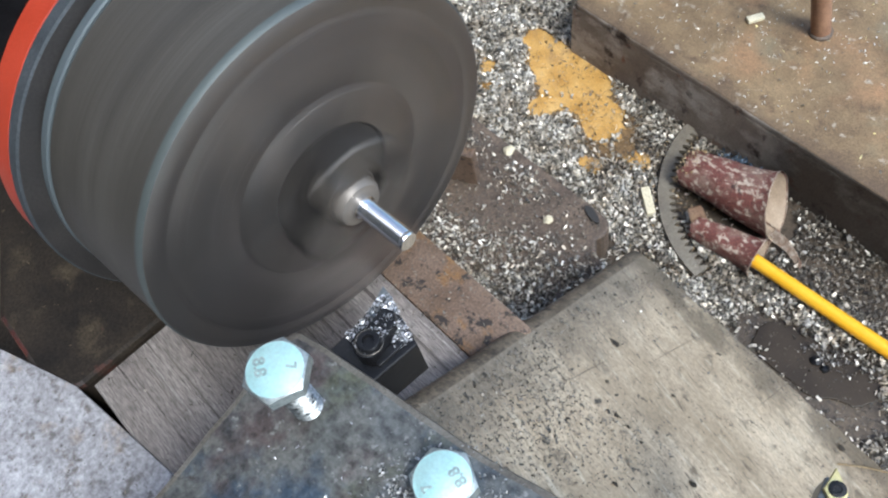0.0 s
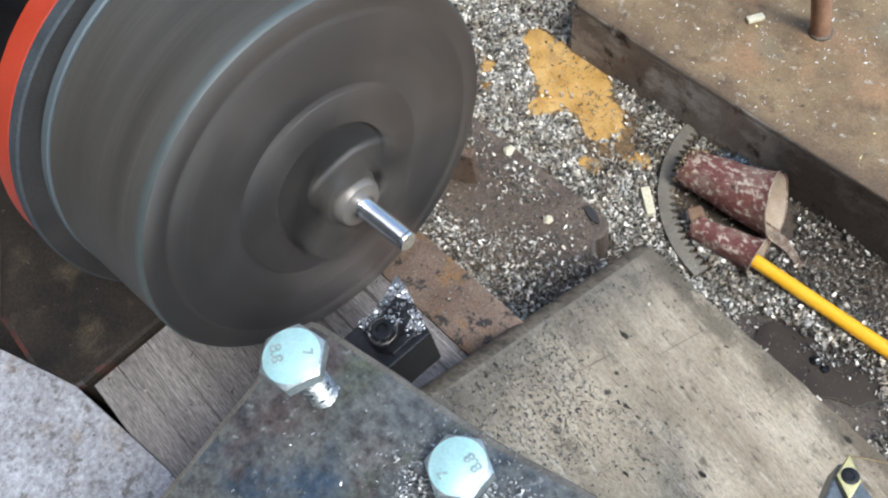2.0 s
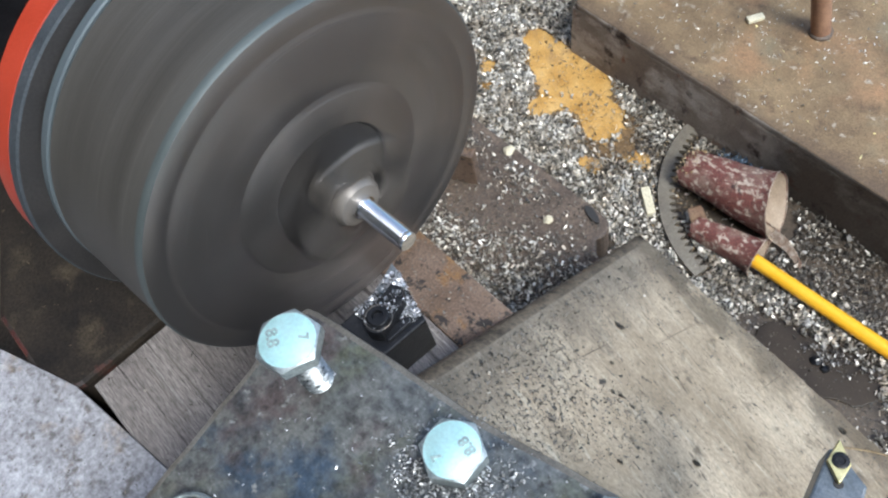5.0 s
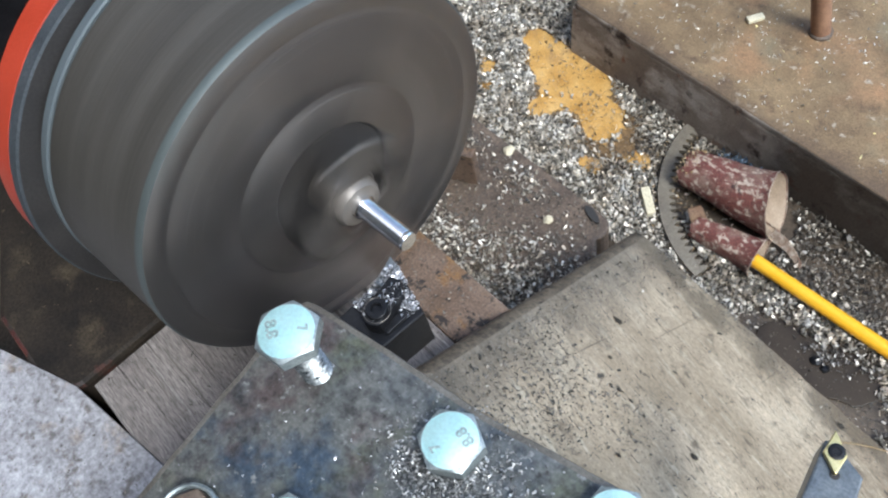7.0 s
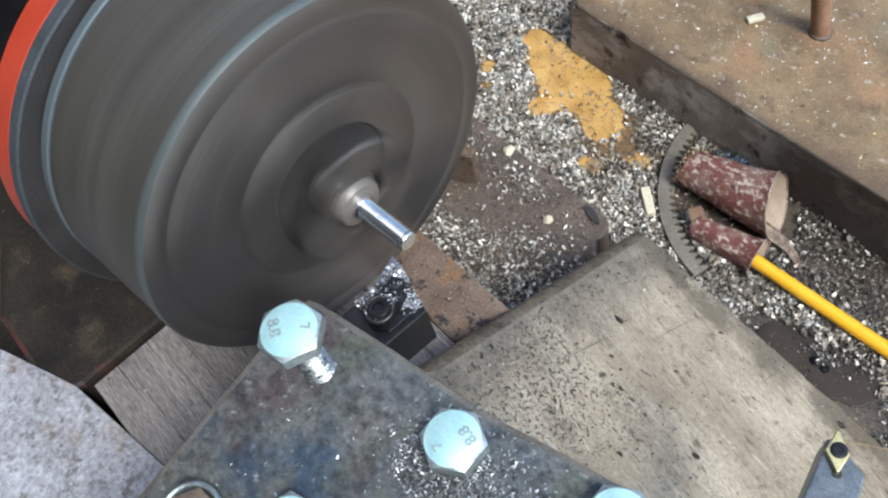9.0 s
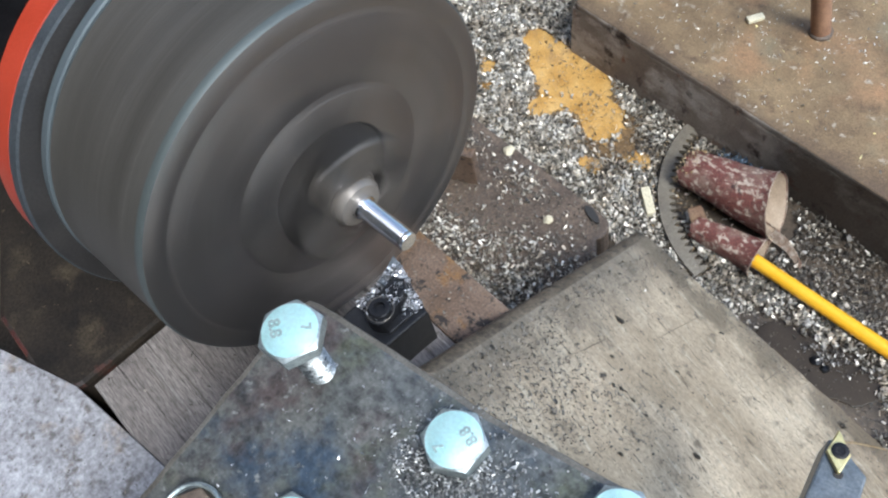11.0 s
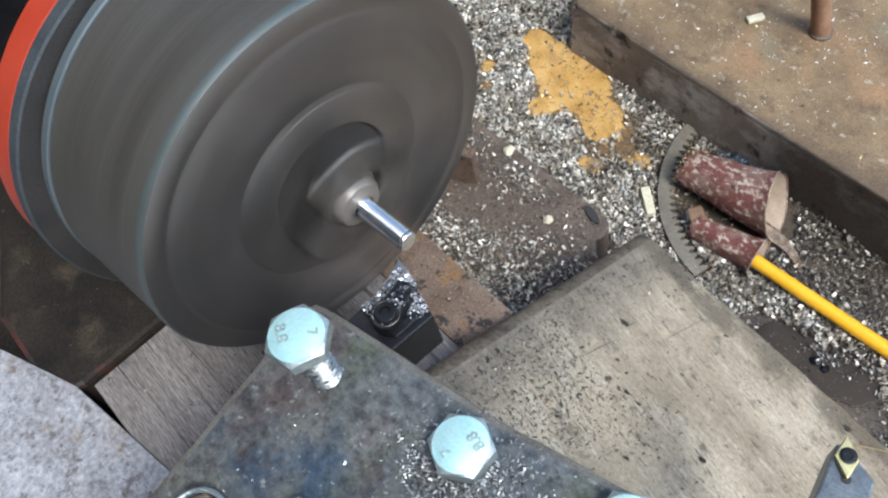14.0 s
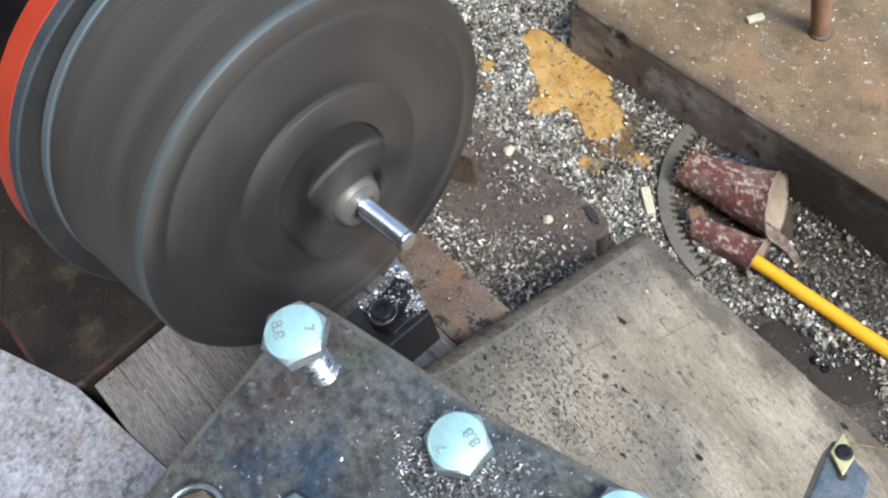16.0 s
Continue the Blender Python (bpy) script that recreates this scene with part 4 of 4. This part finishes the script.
def build_swarf(ca, tt):
    def floor_keep(x, y):
        if (y > 0.2825 and x > -0.147) or (y < 0.1695 and x < 0.001) or (y < 0.147 and x < 0.10):
            return 0.0
        k = 0.55 + 0.9 * noise.noise((x * 22, y * 22, 1.0))
        k += 0.9 * blob(x, y, 0.09, 0.198, 0.06, 0.024) + 0.7 * blob(x, y, 0.19, 0.205, 0.04, 0.025) + 0.45 * blob(x, y, 0.16, 0.245, 0.05, 0.016)
        k -= 0.55 * blob(x, y, -0.045, 0.226, 0.035, 0.018)
        k += 0.55 * blob(x, y, -0.12, 0.20, 0.10, 0.03) + 0.4 * blob(x, y, -0.22, 0.27, 0.08, 0.06)
        if x > -0.01 and y > 0.226:
            k -= 0.22
        if x > 0.03 and y > 0.235:
            k -= 0.55
        p = paint(x, y) + 0.25 * noise.noise((x * 90, y * 90, 6.0))
        if p > 0.42:
            return max(0.006, 0.45 - 2.6 * (p - 0.42))
        k -= 2.0 * blob(x, y, 0.150, 0.186, 0.036, 0.019) ** 0.5
        k -= 0.8 * blob(x, y, 0.03, 0.235, 0.05, 0.02)
        if blob(x, y, 0.066, 0.249, 0.020, 0.020) > 0.4 or blob(x, y, 0.078, 0.220, 0.012, 0.012) > 0.4:
            return 0.0
        d = math.hypot(x - 0.0735, y - 0.2835)
        if 0.0865 < d < 0.1025 and 170 < math.degrees(math.atan2(y - 0.2835, x - 0.0735)) % 360 < 262:
            return 0.02
        return max(0.001 if blob(x, y, 0.150, 0.187, 0.040, 0.0215) > 0.42 else 0.03, min(1.0, k))
    pile = lambda x, y, r: r.uniform(0.0, 0.0035)
    swarf("floor_swarf", scatter(11, 42000, -0.30, 0.25, 0.145, 0.33, pile, floor_keep), (0.0013, 0.0062), M_CHIP, 1, 0.85, None, "bright steel swarf heaped on the tray floor")
    swarf("fine_swarf", scatter(12, 20000, -0.30, 0.25, 0.145, 0.33, lambda x, y, r: r.uniform(0, 0.002), lambda x, y: (0.25 + 0.75 * floor_keep(x, y)) * (floor_keep(x, y) > 0) * (0.12 if paint(x, y) > 0.55 else 1.0)), (0.0008, 0.0026), M_DUST, 2, 0.7, None, "dark fine swarf on the tray floor")
    swarf("brown_grit", scatter(31, 2600, -0.22, 0.06, 0.17, 0.285, lambda x, y, r: r.uniform(0.001, 0.003), lambda x, y: 0.0 if floor_keep(x, y) == 0.0 else min(1.0, max(0.05, 0.5 + 1.4 * noise.noise((x * 28, y * 28, 9.0)) + 0.4 * blob(x, y, -0.06, 0.215, 0.05, 0.02)))), (0.0010, 0.0034), M_GRIT, 21, 0.6, None, "brown and ochre grit mixed into the swarf")
    rs = random.Random(32)
    grit = []
    for i in range(240):
        a, d, r = rs.uniform(-0.6, 3.7), abs(rs.gauss(0, 0.0075)), rs.uniform(0.0118, 0.0142)
        grit.append((-0.0015 + d, 0.2440 + 0.13 * d + r * math.cos(a), 0.0150 + 0.1 * d + (r + 0.11 * d) * math.sin(a)))
    swarf("roll_grit", grit, (0.0012, 0.0036), M_GRIT, 22, 0.9, None, "tan grit stuck to the end of the abrasive roll")
    swarf("blued_swarf", scatter(33, 520, 0.0, 0.07, 0.262, 0.282, lambda x, y, r: r.uniform(0.002, 0.012) * blob(x, y, 0.028, 0.275, 0.03, 0.02), lambda x, y: blob(x, y, 0.028, 0.274, 0.018, 0.008)), (0.0015, 0.0046), M_BLUED, 23, 0.8, None, "blued steel swarf piled against the rusty bar")
    swarf("dull_floor_swarf", scatter(34, 2600, 0.075, 0.25, 0.222, 0.282, pile, lambda x, y: 0.0 if floor_keep(x, y) == 0.0 else max(0.1, 0.6 + 0.8 * noise.noise((x * 40, y * 40, 3.0)))), (0.0012, 0.0050), M_DUST, 24, 0.8, None, "dull grey swarf along the foot of the bar")
    swarf("puddle_swarf", scatter(35, 130, 0.135, 0.172, 0.184, 0.204, lambda x, y, r: 0.0016 + r.uniform(0.0, 0.0025), lambda x, y: blob(x, y, 0.153, 0.1945, 0.011, 0.005)), (0.0012, 0.0040), M_CURL, 25, 0.7, None, "dull swarf stuck in the oil puddle")
    curls("curled_swarf", scatter(13, 900, -0.20, 0.24, 0.17, 0.28, lambda x, y, r: r.uniform(0.002, 0.005), lambda x, y: 0.0 if blob(x, y, 0.15, 0.186, 0.045, 0.026) > 0.25 else 0.0 if floor_keep(x, y) < 0.25 else 0.9 if x > 0.03 else 0.25), M_CURL, 3, "curled ribbons of bright swarf on the floor")

    def ledge_keep(x, y):
        if x > -0.006 and y > 0.145 - 0.27 * max(x, 0.0):
            return 0.0
        return max(0.05, min(1.0, 1.1 * blob(x, y, -0.01, 0.06, 0.10, 0.045) + 0.5 * noise.noise((x * 30, y * 30, 4.0)) - 0.02))
    swarf("ledge_swarf", scatter(14, 7500, -0.16, 0.12, 0.040, 0.162, lambda x, y, r: 0.030 + r.uniform(0, 0.0022), ledge_keep), (0.0010, 0.0056), M_CHIP, 4, 0.7, None, "steel swarf lying on the low ledge")
    swarf("ledge_dust", scatter(15, 13000, -0.16, 0.12, 0.040, 0.163, lambda x, y, r: 0.030 + r.uniform(0, 0.001), lambda x, y: 0.4 + 0.6 * ledge_keep(x, y) if ledge_keep(x, y) else 0.0), (0.0007, 0.0022), M_DUST, 5, 0.6, None, "dark fine swarf dusting the low ledge")
    swarf("bar_specks", scatter(16, 1500, -0.14, 0.30, 0.288, 0.45, lambda x, y, r: 0.0532, lambda x, y: 0.35 + 0.6 * noise.noise((x * 20, y * 20, 2))), (0.0007, 0.0030), M_CHIP, 6, 0.4, None, "bright specks of swarf on the rusty bar")
    swarf("brass_specks", scatter(26, 46, -0.10, 0.15, 0.292, 0.42, lambda x, y, r: 0.0532, lambda x, y: 1.0), (0.0012, 0.0034), M_GOLD, 14, 0.4, None, "golden brass chips on the rusty bar")
    swarf("bed_specks", scatter(17, 1500, -0.075, 0.10, -0.13, 0.036, lambda x, y, r: 0.1647 if y < 0.007 else 0.1637, lambda x, y: 0.9 if y > 0.0 else 0.35), (0.0006, 0.0020), M_DUST, 7, 0.3, None, "dark specks of swarf on the bed ways")
    swarf("board_specks", scatter(18, 420, -0.11, 0.05, -0.24, -0.14, lambda x, y, r: 0.1677, lambda x, y: 1.0 if y < -0.160 + 0.3 * (x + 0.11) else 0.0), (0.0005, 0.0019), M_DUST, 8, 0.3, None, "tiny dark specks on the whitish board")

    def plate_keep(x, y):
        d = math.hypot(x - 0.1079, y + 0.0369)
        if d < 0.0108:
            return 0.0
        return min(1.0, 1.1 * blob(x, y, 0.128, -0.045, 0.022, 0.011) + 0.9 * blob(x, y, 0.109, -0.050, 0.012, 0.008) + 0.25 * blob(x, y, 0.112, -0.034, 0.014, 0.010))
    swarf("plate_swarf", scatter(19, 3200, 0.085, 0.175, -0.085, -0.018, lambda x, y, r: 0.2682 + r.uniform(0, 0.0016), plate_keep), (0.0005, 0.0021), M_HEAP, 9, 0.7, ca, "grey swarf heaped round the bolt")
    swarf("plate_specks", scatter(20, 170, 0.045, 0.175, -0.125, -0.03, lambda x, y, r: 0.2682, lambda x, y: 1.0), (0.0006, 0.0018), M_GLINT, 10, 0.4, ca)

    gn = Vector((-GA, -GB, 1)).normalized()
    def guard_keep(x, y):
        edge = 0.0615 - 0.171 * (y + 0.0068)
        if x < edge + 0.002:
            return 0.0
        return max(0.05, min(1.0, 0.9 * math.exp(-((x - edge) / 0.024) ** 2) + 0.6 * math.exp(-((y - 0.158) / 0.014) ** 2) + 1.3 * blob(x, y, 0.085, 0.008, 0.035, 0.022) + 0.5 * blob(x, y, 0.11, 0.04, 0.04, 0.03) + 0.4 * noise.noise((x * 40, y * 40, 8)) - 0.1))
    swarf("guard_specks", scatter(21, 6400, 0.045, 0.24, -0.025, 0.160, lambda x, y, r: guard_z(x, y) + 0.0008, guard_keep), (0.0004, 0.0016), M_DUST, 11, 0.3, ca, "dark specks of swarf stuck to the guard", gn)
    swarf("guard_swarf", scatter(27, 620, 0.045, 0.24, -0.025, 0.160, lambda x, y, r: guard_z(x, y) + 0.0008, lambda x, y: guard_keep(x, y) ** 1.6), (0.0012, 0.0031), M_DUST, 15, 0.3, ca, "curled dark chips lying on the guard", gn)
    swarf("guard_glints", scatter(22, 110, 0.06, 0.24, -0.015, 0.155, lambda x, y, r: guard_z(x, y) + 0.0009, guard_keep), (0.0006, 0.0018), M_CHIP, 12, 0.3, ca, "", gn)
    # swarf clinging to the tool tip
    tip = scatter(23, 1500, 0.0362, 0.0565, -0.026, -0.001, lambda x, y, r: 0.2548 + 0.004 * blob(x, y, 0.041, -0.008, 0.008, 0.006) + r.uniform(0, 0.0012),
                  lambda x, y: 0.0 if y > -0.0015 - 0.28 * (x - 0.033) else min(1.0, 1.2 * blob(x, y, 0.0400, -0.0075, 0.006, 0.005) + 0.7 * blob(x, y, 0.051, -0.011, 0.006, 0.004) + 0.5 * blob(x, y, 0.0385, -0.020, 0.003, 0.008)))
    tip += scatter(36, 70, 0.0425, 0.0540, -0.0260, -0.0090, lambda x, y, r: 0.2622, lambda x, y: 0.0 if abs(x - 0.0480) > 0.0035 or math.hypot(x - 0.0487, y + 0.0215) < 0.0044 else 1.0)
    swarf("tool_swarf", tip, (0.0006, 0.0018), M_GLINT, 13, 0.9, tt, "bright swarf clinging to the tool")


build_setting()
build_bed()
build_headstock()
build_bar()
build_crumbs()
chuck, work = build_chuck()
carriage = build_carriage()
turning_tool, insert_tool = build_tools()
build_loose()
build_swarf(carriage, turning_tool)


# ---- what moves ----
def motions():
    feed = [(0.0, 7.50, -10.28), (0.5, 7.50, -9.91), (1.0, 7.60, -8.00), (1.5, 7.65, -6.25), (2.0, 7.80, -3.84), (2.5, 7.95, -2.50),
            (3.0, 7.95, -2.45), (3.5, 7.77, -2.48), (4.0, 5.99, -2.46), (6.5, 0.34, 0.0), (7.0, 0.02, 0.02), (7.5, 0.10, 0.35), (8.0, 0.12, 0.56),
            (8.5, 0.12, 0.70), (9.0, 0.24, 0.91), (11.5, 0.94, 1.04), (12.0, 2.27, 1.10), (12.5, 3.28, 1.22), (13.0, 3.38, 1.28), (13.5, 3.44, 1.42),
            (14.0, 3.46, 1.45), (14.5, 3.42, 1.50), (15.0, 2.85, 1.50), (15.5, 2.45, 1.44), (16.0, 1.77, 1.40)]
    for ob in (carriage, turning_tool, insert_tool):
        walk(ob, [(t, pose(x / 1000, y / 1000, 0)) for t, x, y in feed])
    for ob, at in ((chuck, SPIN), (work, BAR)):
        walk(ob, [(i / FPS, at @ pose(0, 0, 0, 76 + 80 * i + 7 * math.sin(0.11 * i))) for i in range(481)])


motions()
